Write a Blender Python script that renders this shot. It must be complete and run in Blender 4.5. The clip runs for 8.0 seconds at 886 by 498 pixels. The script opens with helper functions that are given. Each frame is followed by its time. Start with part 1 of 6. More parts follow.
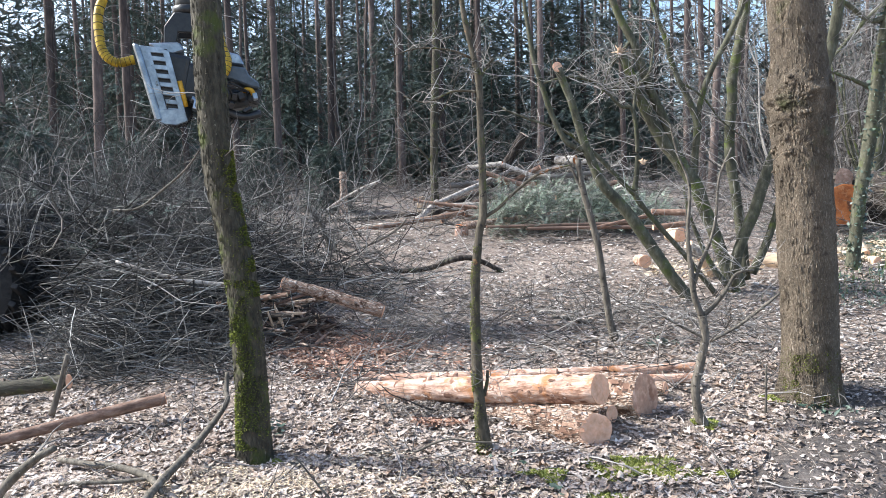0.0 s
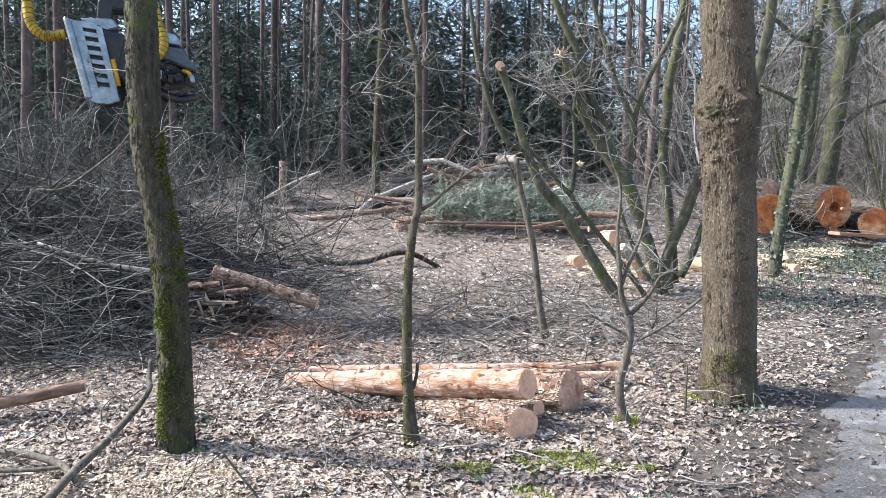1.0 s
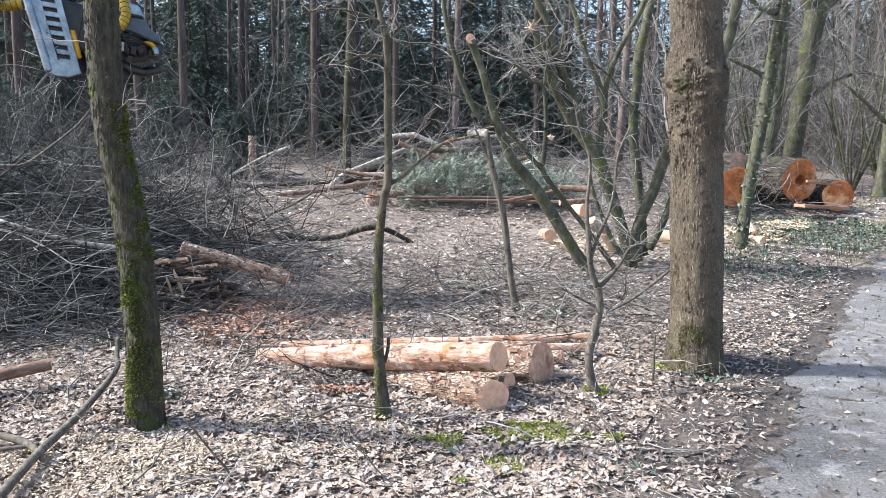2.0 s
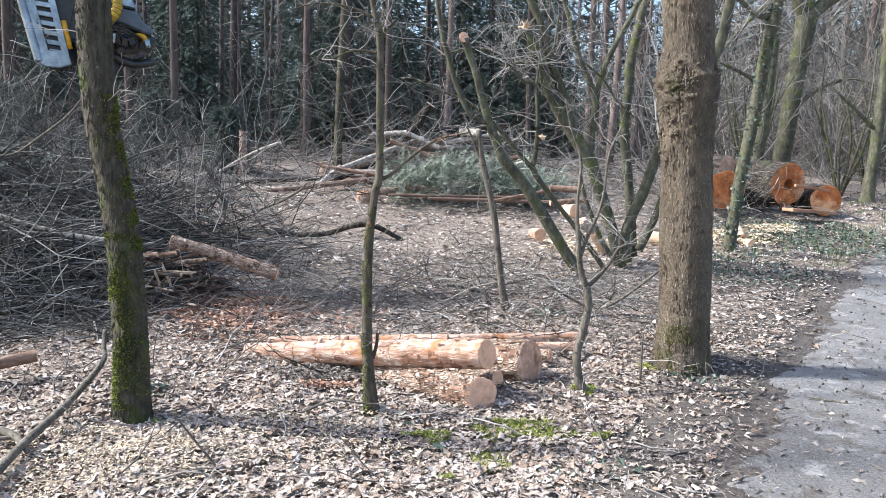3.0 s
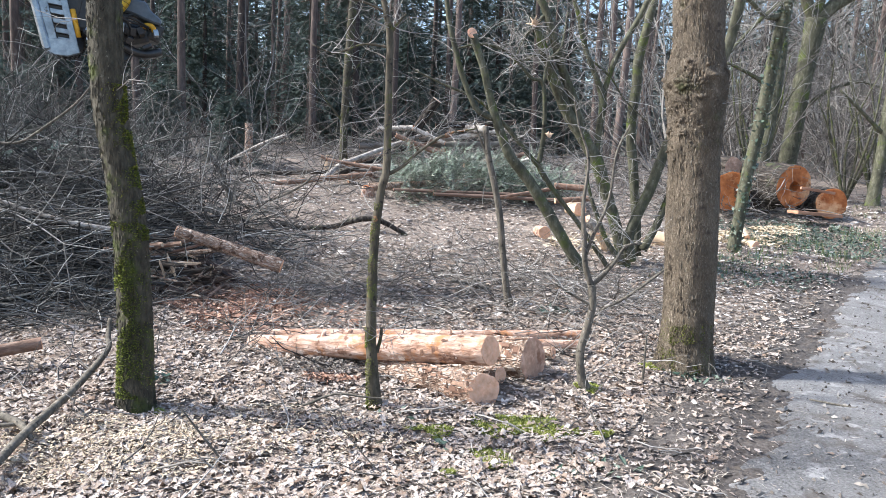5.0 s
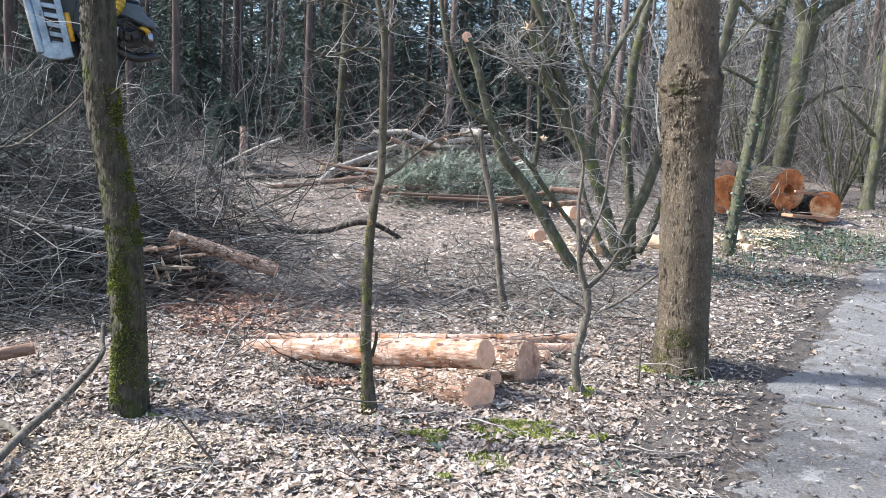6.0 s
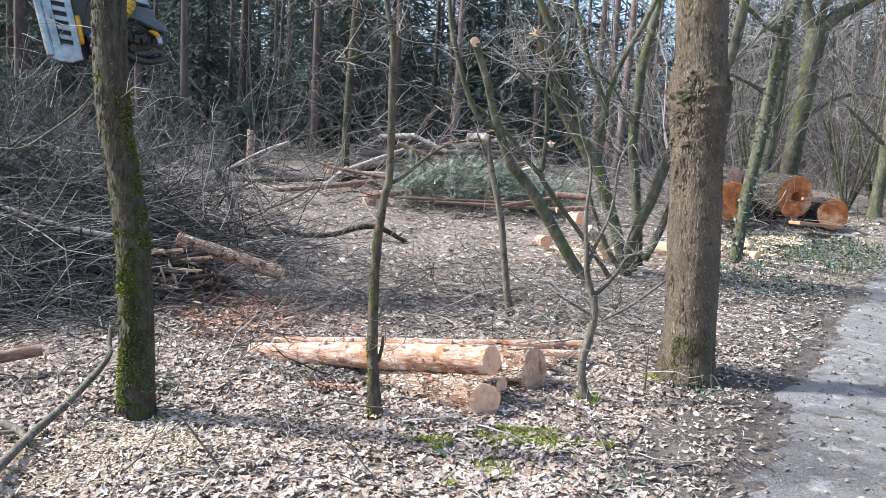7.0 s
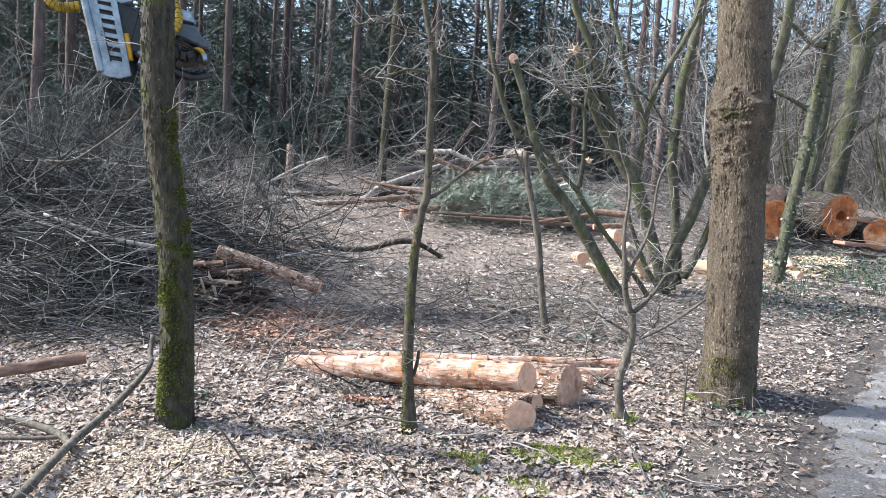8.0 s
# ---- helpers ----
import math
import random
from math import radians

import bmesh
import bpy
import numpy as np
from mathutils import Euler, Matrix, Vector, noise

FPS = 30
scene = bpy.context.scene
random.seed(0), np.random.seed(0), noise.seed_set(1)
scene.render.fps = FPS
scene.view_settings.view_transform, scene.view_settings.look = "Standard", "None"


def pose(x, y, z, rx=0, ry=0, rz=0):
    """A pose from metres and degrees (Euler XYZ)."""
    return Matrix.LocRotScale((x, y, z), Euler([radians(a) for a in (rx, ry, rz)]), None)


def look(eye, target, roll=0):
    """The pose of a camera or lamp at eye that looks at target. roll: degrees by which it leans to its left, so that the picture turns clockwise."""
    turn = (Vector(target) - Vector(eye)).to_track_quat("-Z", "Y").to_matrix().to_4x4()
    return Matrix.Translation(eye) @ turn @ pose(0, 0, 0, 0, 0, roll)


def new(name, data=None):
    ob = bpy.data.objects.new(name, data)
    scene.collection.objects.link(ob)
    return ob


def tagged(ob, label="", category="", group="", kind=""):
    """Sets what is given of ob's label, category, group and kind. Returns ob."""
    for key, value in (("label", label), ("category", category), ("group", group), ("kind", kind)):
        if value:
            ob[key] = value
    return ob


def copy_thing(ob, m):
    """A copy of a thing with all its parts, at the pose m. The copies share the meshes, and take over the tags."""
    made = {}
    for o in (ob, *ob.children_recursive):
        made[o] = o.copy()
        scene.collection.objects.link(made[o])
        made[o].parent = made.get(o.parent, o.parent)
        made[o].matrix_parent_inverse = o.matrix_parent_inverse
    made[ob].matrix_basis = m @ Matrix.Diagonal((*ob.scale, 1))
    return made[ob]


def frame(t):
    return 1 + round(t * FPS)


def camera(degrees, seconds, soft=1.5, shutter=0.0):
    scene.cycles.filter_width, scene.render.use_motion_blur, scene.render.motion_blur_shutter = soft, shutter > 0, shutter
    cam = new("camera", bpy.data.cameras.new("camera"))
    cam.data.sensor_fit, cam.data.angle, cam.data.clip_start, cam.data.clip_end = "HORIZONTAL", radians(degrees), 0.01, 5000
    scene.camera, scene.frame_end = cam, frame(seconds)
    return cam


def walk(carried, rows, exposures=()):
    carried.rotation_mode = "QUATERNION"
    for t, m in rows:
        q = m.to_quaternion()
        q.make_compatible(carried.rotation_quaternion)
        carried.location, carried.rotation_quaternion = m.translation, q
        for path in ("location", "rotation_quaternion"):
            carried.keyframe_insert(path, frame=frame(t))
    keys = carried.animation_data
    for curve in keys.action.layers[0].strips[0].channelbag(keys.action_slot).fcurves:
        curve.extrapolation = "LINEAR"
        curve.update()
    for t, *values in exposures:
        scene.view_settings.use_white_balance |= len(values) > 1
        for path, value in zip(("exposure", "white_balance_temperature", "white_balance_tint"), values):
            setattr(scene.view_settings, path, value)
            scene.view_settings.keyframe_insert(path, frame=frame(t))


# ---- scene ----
EXPO = 1.24
LEAVES = 112000
cam = camera(63.0, 8.0, soft=0.65)
PATH = [
    (0, pose(-0.031, 0.006, 1.634, 85.78, 1.54, -0.67)),
    (0.5, pose(-0.005, 0.006, 1.626, 86.16, -0.40, -3.18)),
    (1, pose(0.013, -0.007, 1.615, 85.45, -0.80, -5.17)),
    (1.5, pose(0.021, -0.007, 1.610, 84.15, -0.64, -6.46)),
    (2, pose(0.030, -0.006, 1.607, 83.50, -0.58, -7.34)),
    (3.5, pose(0.025, -0.014, 1.588, 83.38, -2.07, -8.14)),
    (4, pose(0.013, -0.008, 1.593, 83.08, -2.66, -7.81)),
    (4.5, pose(0.010, -0.010, 1.590, 83.01, -2.63, -7.57)),
    (6, pose(0.013, -0.005, 1.590, 83.41, -2.55, -8.06)),
    (6.5, pose(0.016, -0.012, 1.588, 83.43, -2.72, -7.90)),
    (7, pose(0.000, 0.000, 1.600, 83.70, -3.00, -7.60)),
    (7.5, pose(-0.017, -0.007, 1.593, 84.72, -3.09, -4.61)),
    (8, pose(-0.011, -0.001, 1.597, 84.77, -3.47, -4.76)),
]
walk(cam, PATH, exposures=[(0.0, EXPO, 6000, 7), (8.0, EXPO, 6000, 7)])

# ---- light ----
SUN_FROM = Vector((-0.74, 0.13, 0.66)).normalized()
world = bpy.data.worlds.new("sky")
scene.world = world
world.use_nodes = True
wn = world.node_tree
sky = wn.nodes.new("ShaderNodeTexSky")
sky.sky_type = "NISHITA"
sky.sun_disc = False
sky.sun_elevation = math.asin(SUN_FROM.z)
sky.sun_rotation = math.atan2(SUN_FROM.x, SUN_FROM.y)
sky.air_density, sky.dust_density, sky.ozone_density = 1.0, 3.0, 1.0
wn.links.new(sky.outputs[0], wn.nodes["Background"].inputs[0])
wn.nodes["Background"].inputs[1].default_value = 0.155
sun = new("sun", bpy.data.lights.new("sun", "SUN"))
sun.data.energy, sun.data.angle, sun.data.color = 3.75, radians(4), (1.0, 0.97, 0.92)
sun.matrix_world = look(SUN_FROM * 50, (0, 0, 0))

rng = np.random.default_rng(7)


# ---- mesh tools ----
class Shell:
    """Gathers vertices and faces of one mesh."""

    def __init__(self):
        self.v, self.f, self.n = [], [], 0

    def add(self, verts, faces):
        self.v.extend([tuple(p) for p in verts])
        self.f.extend([tuple(i + self.n for i in f) for f in faces])
        self.n += len(verts)

    def mesh(self, name, material, smooth=True):
        me = bpy.data.meshes.new(name)
        me.from_pydata(self.v, [], self.f)
        me.materials.append(material)
        if smooth:
            me.polygons.foreach_set("use_smooth", [True] * len(me.polygons))
        me.update()
        return me


def root(name, at=(0, 0, 0), label="", category="", group="", kind=""):
    ob = new(name)
    ob.empty_display_size = 0.2
    ob.location = at
    return tagged(ob, label, category, group, kind)


def part(name, shell, material, parent, label="", smooth=True, shift=None, kind=""):
    """One mesh under a thing; shift: the world place of the thing's origin, where the shell holds world places."""
    if shift is not None:
        s = tuple(shift)
        shell.v = [(p[0] - s[0], p[1] - s[1], p[2] - s[2]) for p in shell.v]
    ob = new(name, shell.mesh(name, material, smooth))
    ob.parent = parent
    return tagged(ob, label, kind=kind)


def single(name, shell, material, label, category, kind="", group="", smooth=True):
    return tagged(new(name, shell.mesh(name, material, smooth)), label, category, group, kind)


def spline(points, per=5):
    """A smooth line through rows of numbers."""
    p = np.array(points, float)
    if len(p) < 3:
        return np.array([p[0] + (p[1] - p[0]) * k / per for k in range(per + 1)])
    q = np.vstack([2 * p[0] - p[1], p, 2 * p[-1] - p[-2]])
    out = []
    for i in range(1, len(q) - 2):
        for k in range(per):
            t = k / per
            a, b, c, d = q[i - 1], q[i], q[i + 1], q[i + 2]
            out.append(0.5 * (2 * b + (c - a) * t + (2 * a - 5 * b + 4 * c - d) * t * t + (3 * b - a - 3 * c + d) * t ** 3))
    out.append(q[-2])
    return np.array(out)


def tube(shell, pts, radii, sides=6, rough=0.0, freq=6.0, cap=True):
    """A pipe along pts with its own radius at each; rough: the unevenness of its skin as a share of the radius."""
    p = np.asarray(pts, float)
    n = len(p)
    tan = np.gradient(p, axis=0)
    tan /= np.linalg.norm(tan, axis=1, keepdims=True) + 1e-9
    ref = np.array([0.0, 0.0, 1.0]) if abs(tan[:, 2]).mean() < 0.7 else np.array([1.0, 0.0, 0.0])
    u = np.cross(tan, ref)
    u /= np.linalg.norm(u, axis=1, keepdims=True) + 1e-9
    w = np.cross(tan, u)
    a = np.arange(sides) * 2 * math.pi / sides
    r = np.broadcast_to(np.asarray(radii, float), (n,))
    ring = p[:, None] + r[:, None, None] * (u[:, None] * np.cos(a)[None, :, None] + w[:, None] * np.sin(a)[None, :, None])
    if rough:
        for i in range(n):
            for j in range(sides):
                v = ring[i, j]
                k = noise.noise(Vector(v) * freq) + 0.5 * noise.noise(Vector(v) * freq * 2.3)
                ring[i, j] = p[i] + (v - p[i]) * (1 + rough * k)
    faces = [(i * sides + j, i * sides + (j + 1) % sides, (i + 1) * sides + (j + 1) % sides, (i + 1) * sides + j)
             for i in range(n - 1) for j in range(sides)]
    if cap:
        faces.append(tuple(range(sides - 1, -1, -1)))
        faces.append(tuple((n - 1) * sides + j for j in range(sides)))
    shell.add(ring.reshape(-1, 3), faces)


def stem(shell, rows, sides=10, per=5, rough=0.05, freq=7.0):
    """A tapering trunk or limb through rows of (x, y, z, radius)."""
    s = spline(rows, per)
    tube(shell, s[:, :3], np.maximum(s[:, 3], 0.002), sides, rough, freq)


def twig(shell, at, way, length, r, forks=2, bend=0.25, level=2, sides=3, droop=0.0, gen=rng):
    """A bent bare shoot with side shoots."""
    pts, p, d = [np.array(at, float)], np.array(at, float), np.array(way, float)
    d /= np.linalg.norm(d) + 1e-9
    for k in range(4):
        d = d + gen.normal(0, bend, 3) + np.array([0, 0, -droop])
        d /= np.linalg.norm(d)
        p = p + d * length / 4
        pts.append(p)
    tube(shell, pts, r * np.array([1, 0.85, 0.68, 0.5, 0.28]), sides, cap=False)
    if level > 0:
        for k in range(forks):
            i = gen.integers(1, 4)
            side = np.array(pts[i + 1]) - pts[i]
            side = side / (np.linalg.norm(side) + 1e-9) + gen.normal(0, 0.6, 3)
            twig(shell, pts[i], side, length * gen.uniform(0.35, 0.6), r * 0.6, forks, bend, level - 1, sides, droop, gen)


def sweep_box(shell, sx, sy, sz, m=Matrix.Identity(4), bevel=0.01):
    """A bevelled block of that size, at the pose m."""
    bm = bmesh.new()
    bmesh.ops.create_cube(bm, size=1, matrix=Matrix.Diagonal((sx, sy, sz, 1)))
    bmesh.ops.bevel(bm, geom=bm.edges[:], offset=min(bevel, 0.4 * min(sx, sy, sz)), segments=2, affect="EDGES", profile=0.6)
    bm.verts.index_update()
    shell.add([m @ v.co for v in bm.verts], [[v.index for v in f.verts] for f in bm.faces])
    bm.free()


def plate(shell, outline, thick, m=Matrix.Identity(4), bevel=0.006):
    """A plate cut to an outline in its own x-z plane."""
    bm = bmesh.new()
    face = bm.faces.new([bm.verts.new((x, -thick / 2, z)) for x, z in outline])
    out = bmesh.ops.extrude_face_region(bm, geom=[face])
    bmesh.ops.translate(bm, verts=[v for v in out["geom"] if isinstance(v, bmesh.types.BMVert)], vec=(0, thick, 0))
    bmesh.ops.recalc_face_normals(bm, faces=bm.faces[:])
    bmesh.ops.bevel(bm, geom=bm.edges[:], offset=min(bevel, thick * 0.4), segments=1, affect="EDGES")
    bm.verts.index_update()
    shell.add([m @ v.co for v in bm.verts], [[v.index for v in f.verts] for f in bm.faces])
    bm.free()


def disc(shell, r, depth, m=Matrix.Identity(4), sides=24):
    """A short bevelled cylinder along its own z, at the pose m."""
    rows = [(0, r * 0.9), (depth * 0.12, r), (depth * 0.88, r), (depth, r * 0.9)]
    verts = [m @ Vector((q * math.cos(2 * math.pi * j / sides), q * math.sin(2 * math.pi * j / sides), z - depth / 2))
             for z, q in rows for j in range(sides)]
    faces = [(i * sides + j, i * sides + (j + 1) % sides, (i + 1) * sides + (j + 1) % sides, (i + 1) * sides + j)
             for i in range(3) for j in range(sides)]
    faces += [tuple(range(sides - 1, -1, -1)), tuple(3 * sides + j for j in range(sides))]
    shell.add(verts, faces)


# ---- materials ----
def surface(name, ramp, scale=8.0, stretch=(1, 1, 1), rough=0.85, bump=0.4, kind="noise", big=0.35, big_scale=1.5,
            over=None, metal=0.0, depth=0.01, rand=0.0, spec=0.3):
    """A node material: a grained colour ramp, broad stains, an overgrowth (colour, threshold, width, scale) and fine relief."""
    m = bpy.data.materials.new(name)
    m.use_nodes = True
    nt = m.node_tree
    b = nt.nodes["Principled BSDF"]
    b.inputs["Roughness"].default_value = rough
    b.inputs["Metallic"].default_value = metal
    b.inputs["Specular IOR Level"].default_value = spec
    co = nt.nodes.new("ShaderNodeTexCoord")
    mp = nt.nodes.new("ShaderNodeMapping")
    mp.inputs["Scale"].default_value = stretch
    nt.links.new(co.outputs["Object"], mp.inputs["Vector"])

    def tex(sc, detail=6.0, vec=mp.outputs[0]):
        t = nt.nodes.new("ShaderNodeTexNoise")
        t.inputs["Scale"].default_value = sc
        t.inputs["Detail"].default_value = detail
        t.inputs["Roughness"].default_value = 0.65
        nt.links.new(vec, t.inputs["Vector"])
        return t.outputs["Fac"]

    fine = tex(scale)
    height = fine
    if kind == "voronoi":
        v = nt.nodes.new("ShaderNodeTexVoronoi")
        v.inputs["Scale"].default_value = scale
        nt.links.new(mp.outputs[0], v.inputs["Vector"])
        sep = nt.nodes.new("ShaderNodeSeparateColor")
        nt.links.new(v.outputs["Color"], sep.inputs[0])
        fine, height = sep.outputs[0], v.outputs["Distance"]
    elif kind == "ridges":
        v = nt.nodes.new("ShaderNodeTexVoronoi")
        v.feature = "DISTANCE_TO_EDGE"
        v.inputs["Scale"].default_value = scale
        warp = nt.nodes.new("ShaderNodeMix")
        warp.data_type = "VECTOR"
        warp.inputs[0].default_value = 0.12
        n3 = nt.nodes.new("ShaderNodeTexNoise")
        n3.inputs["Scale"].default_value = scale * 0.8
        nt.links.new(mp.outputs[0], n3.inputs["Vector"])
        nt.links.new(mp.outputs[0], warp.inputs[4])
        nt.links.new(n3.outputs["Color"], warp.inputs[5])
        nt.links.new(warp.outputs[1], v.inputs["Vector"])
        mul = nt.nodes.new("ShaderNodeMath")
        mul.operation = "MULTIPLY_ADD"
        mul.use_clamp = True
        mul.inputs[1].default_value = 1.6
        nt.links.new(v.outputs["Distance"], mul.inputs[0])
        half = nt.nodes.new("ShaderNodeMath")
        half.operation = "MULTIPLY"
        half.inputs[1].default_value = 0.75
        nt.links.new(tex(scale * 3), half.inputs[0])
        nt.links.new(half.outputs[0], mul.inputs[2])
        fine = height = mul.outputs[0]
    elif kind == "rings":
        v = nt.nodes.new("ShaderNodeTexWave")
        v.wave_type, v.rings_direction = "RINGS", "Z"
        v.inputs["Scale"].default_value = scale
        v.inputs["Distortion"].default_value = 1.5
        v.inputs["Detail"].default_value = 2
        nt.links.new(mp.outputs[0], v.inputs["Vector"])
        fine = height = v.outputs["Fac"]
    elif kind == "island":
        g = nt.nodes.new("ShaderNodeNewGeometry")
        fine = g.outputs["Random Per Island"]
    rp = nt.nodes.new("ShaderNodeValToRGB")
    els = rp.color_ramp.elements
    while len(els) < len(ramp):
        els.new(0.5)
    for e, (at, col) in zip(els, ramp):
        e.position, e.color = at, (*col, 1)
    nt.links.new(fine, rp.inputs[0])
    colour = rp.outputs[0]

    def mixed(kind_, fac, a, bb):
        mx = nt.nodes.new("ShaderNodeMix")
        mx.data_type, mx.blend_type = "RGBA", kind_
        if isinstance(fac, float):
            mx.inputs[0].default_value = fac
        else:
            nt.links.new(fac, mx.inputs[0])
        nt.links.new(a, mx.inputs[6])
        if isinstance(bb, tuple):
            mx.inputs[7].default_value = (*bb, 1)
        else:
            nt.links.new(bb, mx.inputs[7])
        return mx.outputs[2]

    def span(fac, lo, hi, a=0.0, bb=1.0):
        mr = nt.nodes.new("ShaderNodeMapRange")
        for k, val in zip((1, 2, 3, 4), (lo, hi, a, bb)):
            mr.inputs[k].default_value = val
        nt.links.new(fac, mr.inputs[0])
        return mr.outputs[0]

    if big:
        stain = span(tex(big_scale, 4.0, co.outputs["Object"]), 0.3, 0.7, 1 - big, 1 + big * 0.5)
        grey = nt.nodes.new("ShaderNodeCombineColor")
        for k in range(3):
            nt.links.new(stain, grey.inputs[k])
        colour = mixed("MULTIPLY", 1.0, colour, grey.outputs[0])
    if rand:
        oi = nt.nodes.new("ShaderNodeObjectInfo")
        tone = span(oi.outputs["Random"], 0, 1, 1 - rand, 1 + rand)
        grey = nt.nodes.new("ShaderNodeCombineColor")
        for k in range(3):
            nt.links.new(tone, grey.inputs[k])
        colour = mixed("MULTIPLY", 1.0, colour, grey.outputs[0])
    for layer in (over or ()):
        col, lo, width, sc = layer
        colour = mixed("MIX", span(tex(sc, 5.0, co.outputs["Object"]), lo, lo + width), colour, col)
    nt.links.new(colour, b.inputs["Base Color"])
    if bump:
        bp = nt.nodes.new("ShaderNodeBump")
        bp.inputs["Strength"].default_value = bump
        bp.inputs["Distance"].default_value = depth
        nt.links.new(height, bp.inputs["Height"])
        nt.links.new(bp.outputs[0], b.inputs["Normal"])
    return m


M_straw = surface("dry_straw", [(0.0, (0.17, 0.12, 0.085)), (0.5, (0.40, 0.33, 0.26)), (1.0, (0.66, 0.60, 0.51))], 30, kind="island", bump=0, big=0.2)
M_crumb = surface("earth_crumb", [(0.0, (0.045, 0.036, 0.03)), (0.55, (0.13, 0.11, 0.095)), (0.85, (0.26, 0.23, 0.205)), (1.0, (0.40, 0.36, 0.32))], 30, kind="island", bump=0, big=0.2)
M_grass = surface("spring_grass", [(0.0, (0.05, 0.075, 0.025)), (0.5, (0.09, 0.12, 0.045)), (0.85, (0.17, 0.18, 0.09)), (1.0, (0.34, 0.31, 0.21))], 30, kind="island", rough=0.6, bump=0, big=0.2)
M_soil = surface("forest_soil", [(0.28, (0.10, 0.073, 0.058)), (0.45, (0.23, 0.178, 0.143)), (0.62, (0.37, 0.305, 0.255)), (0.8, (0.50, 0.435, 0.385))],
                 40, bump=0.9, depth=0.03, big=0.4, big_scale=1.1, over=[((0.13, 0.098, 0.08), 0.56, 0.10, 7.0)])
M_path = surface("trodden_earth", [(0.3, (0.12, 0.112, 0.108)), (0.5, (0.20, 0.19, 0.185)), (0.7, (0.30, 0.29, 0.285))], 60, bump=1.0, depth=0.02,
                 big=0.35, big_scale=0.9, over=[((0.10, 0.084, 0.072), 0.54, 0.14, 3.0), ((0.34, 0.325, 0.315), 0.56, 0.10, 5.5), ((0.085, 0.07, 0.06), 0.62, 0.05, 24.0), ((0.46, 0.44, 0.42), 0.68, 0.04, 60.0)])
M_verge = surface("dark_humus", [(0.3, (0.045, 0.036, 0.03)), (0.5, (0.10, 0.083, 0.072)), (0.75, (0.19, 0.165, 0.148))], 38, bump=0.9, depth=0.02, big=0.35, big_scale=1.2)
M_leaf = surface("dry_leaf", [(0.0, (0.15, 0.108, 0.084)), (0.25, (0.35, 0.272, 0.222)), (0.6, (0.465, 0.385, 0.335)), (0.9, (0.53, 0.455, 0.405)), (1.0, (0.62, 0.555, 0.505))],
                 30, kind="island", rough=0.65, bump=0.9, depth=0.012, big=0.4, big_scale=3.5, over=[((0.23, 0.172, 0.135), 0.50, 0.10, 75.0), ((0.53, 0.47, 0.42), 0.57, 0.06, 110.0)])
# lit copy of dry_leaf for further back: sun and shade contrast put into the ramp
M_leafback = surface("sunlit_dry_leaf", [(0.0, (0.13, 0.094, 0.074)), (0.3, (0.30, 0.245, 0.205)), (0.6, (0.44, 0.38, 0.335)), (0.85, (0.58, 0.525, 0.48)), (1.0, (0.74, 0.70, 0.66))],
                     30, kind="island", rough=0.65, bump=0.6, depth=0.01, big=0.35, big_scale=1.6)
M_oakleaf = surface("oak_leaf", [(0.0, (0.20, 0.13, 0.09)), (0.35, (0.35, 0.262, 0.20)), (0.7, (0.47, 0.39, 0.325)), (1.0, (0.62, 0.555, 0.50))],
                    30, kind="island", rough=0.6, bump=0.7, depth=0.01, big=0.3, big_scale=0.9, over=[((0.27, 0.19, 0.14), 0.52, 0.14, 45.0), ((0.60, 0.54, 0.48), 0.60, 0.08, 70.0)])
M_twig = surface("bare_twig", [(0.0, (0.05, 0.044, 0.038)), (0.5, (0.15, 0.133, 0.118)), (1.0, (0.40, 0.37, 0.34))], 30, kind="island", bump=0.2, big=0.2)
M_paletwig = surface("lichen_grey_twig", [(0.0, (0.10, 0.09, 0.08)), (0.5, (0.25, 0.23, 0.21)), (1.0, (0.48, 0.46, 0.43))], 30, kind="island", bump=0.2, big=0.2)
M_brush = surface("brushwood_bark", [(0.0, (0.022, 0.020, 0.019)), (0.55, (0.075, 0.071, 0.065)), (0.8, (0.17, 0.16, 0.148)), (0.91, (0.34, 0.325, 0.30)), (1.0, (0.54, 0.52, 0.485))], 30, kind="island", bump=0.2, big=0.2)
M_redtwig = surface("peeled_stick", [(0.0, (0.05, 0.034, 0.028)), (0.6, (0.15, 0.10, 0.078)), (0.88, (0.30, 0.20, 0.15)), (1.0, (0.62, 0.48, 0.36))], 30, kind="island", bump=0.2, big=0.2)
M_brown = surface("brown_pole_bark", [(0.3, (0.10, 0.06, 0.04)), (0.5, (0.23, 0.14, 0.10)), (0.75, (0.40, 0.29, 0.22))], 24, (1, 1, 0.4), bump=0.8, depth=0.02, big=0.3, big_scale=5)
M_flake = surface("bark_flake", [(0.0, (0.10, 0.055, 0.038)), (0.4, (0.24, 0.135, 0.09)), (0.75, (0.42, 0.27, 0.19)), (1.0, (0.60, 0.45, 0.36))], 60, kind="island", bump=0.5, big=0.4, big_scale=20, over=[((0.15, 0.085, 0.06), 0.55, 0.08, 50.0)])
M_trunkmoss = surface("bark_moss", [(0.0, (0.06, 0.075, 0.010)), (0.5, (0.14, 0.165, 0.022)), (1.0, (0.27, 0.29, 0.05))], 40, kind="island", bump=0.0, big=0.3)
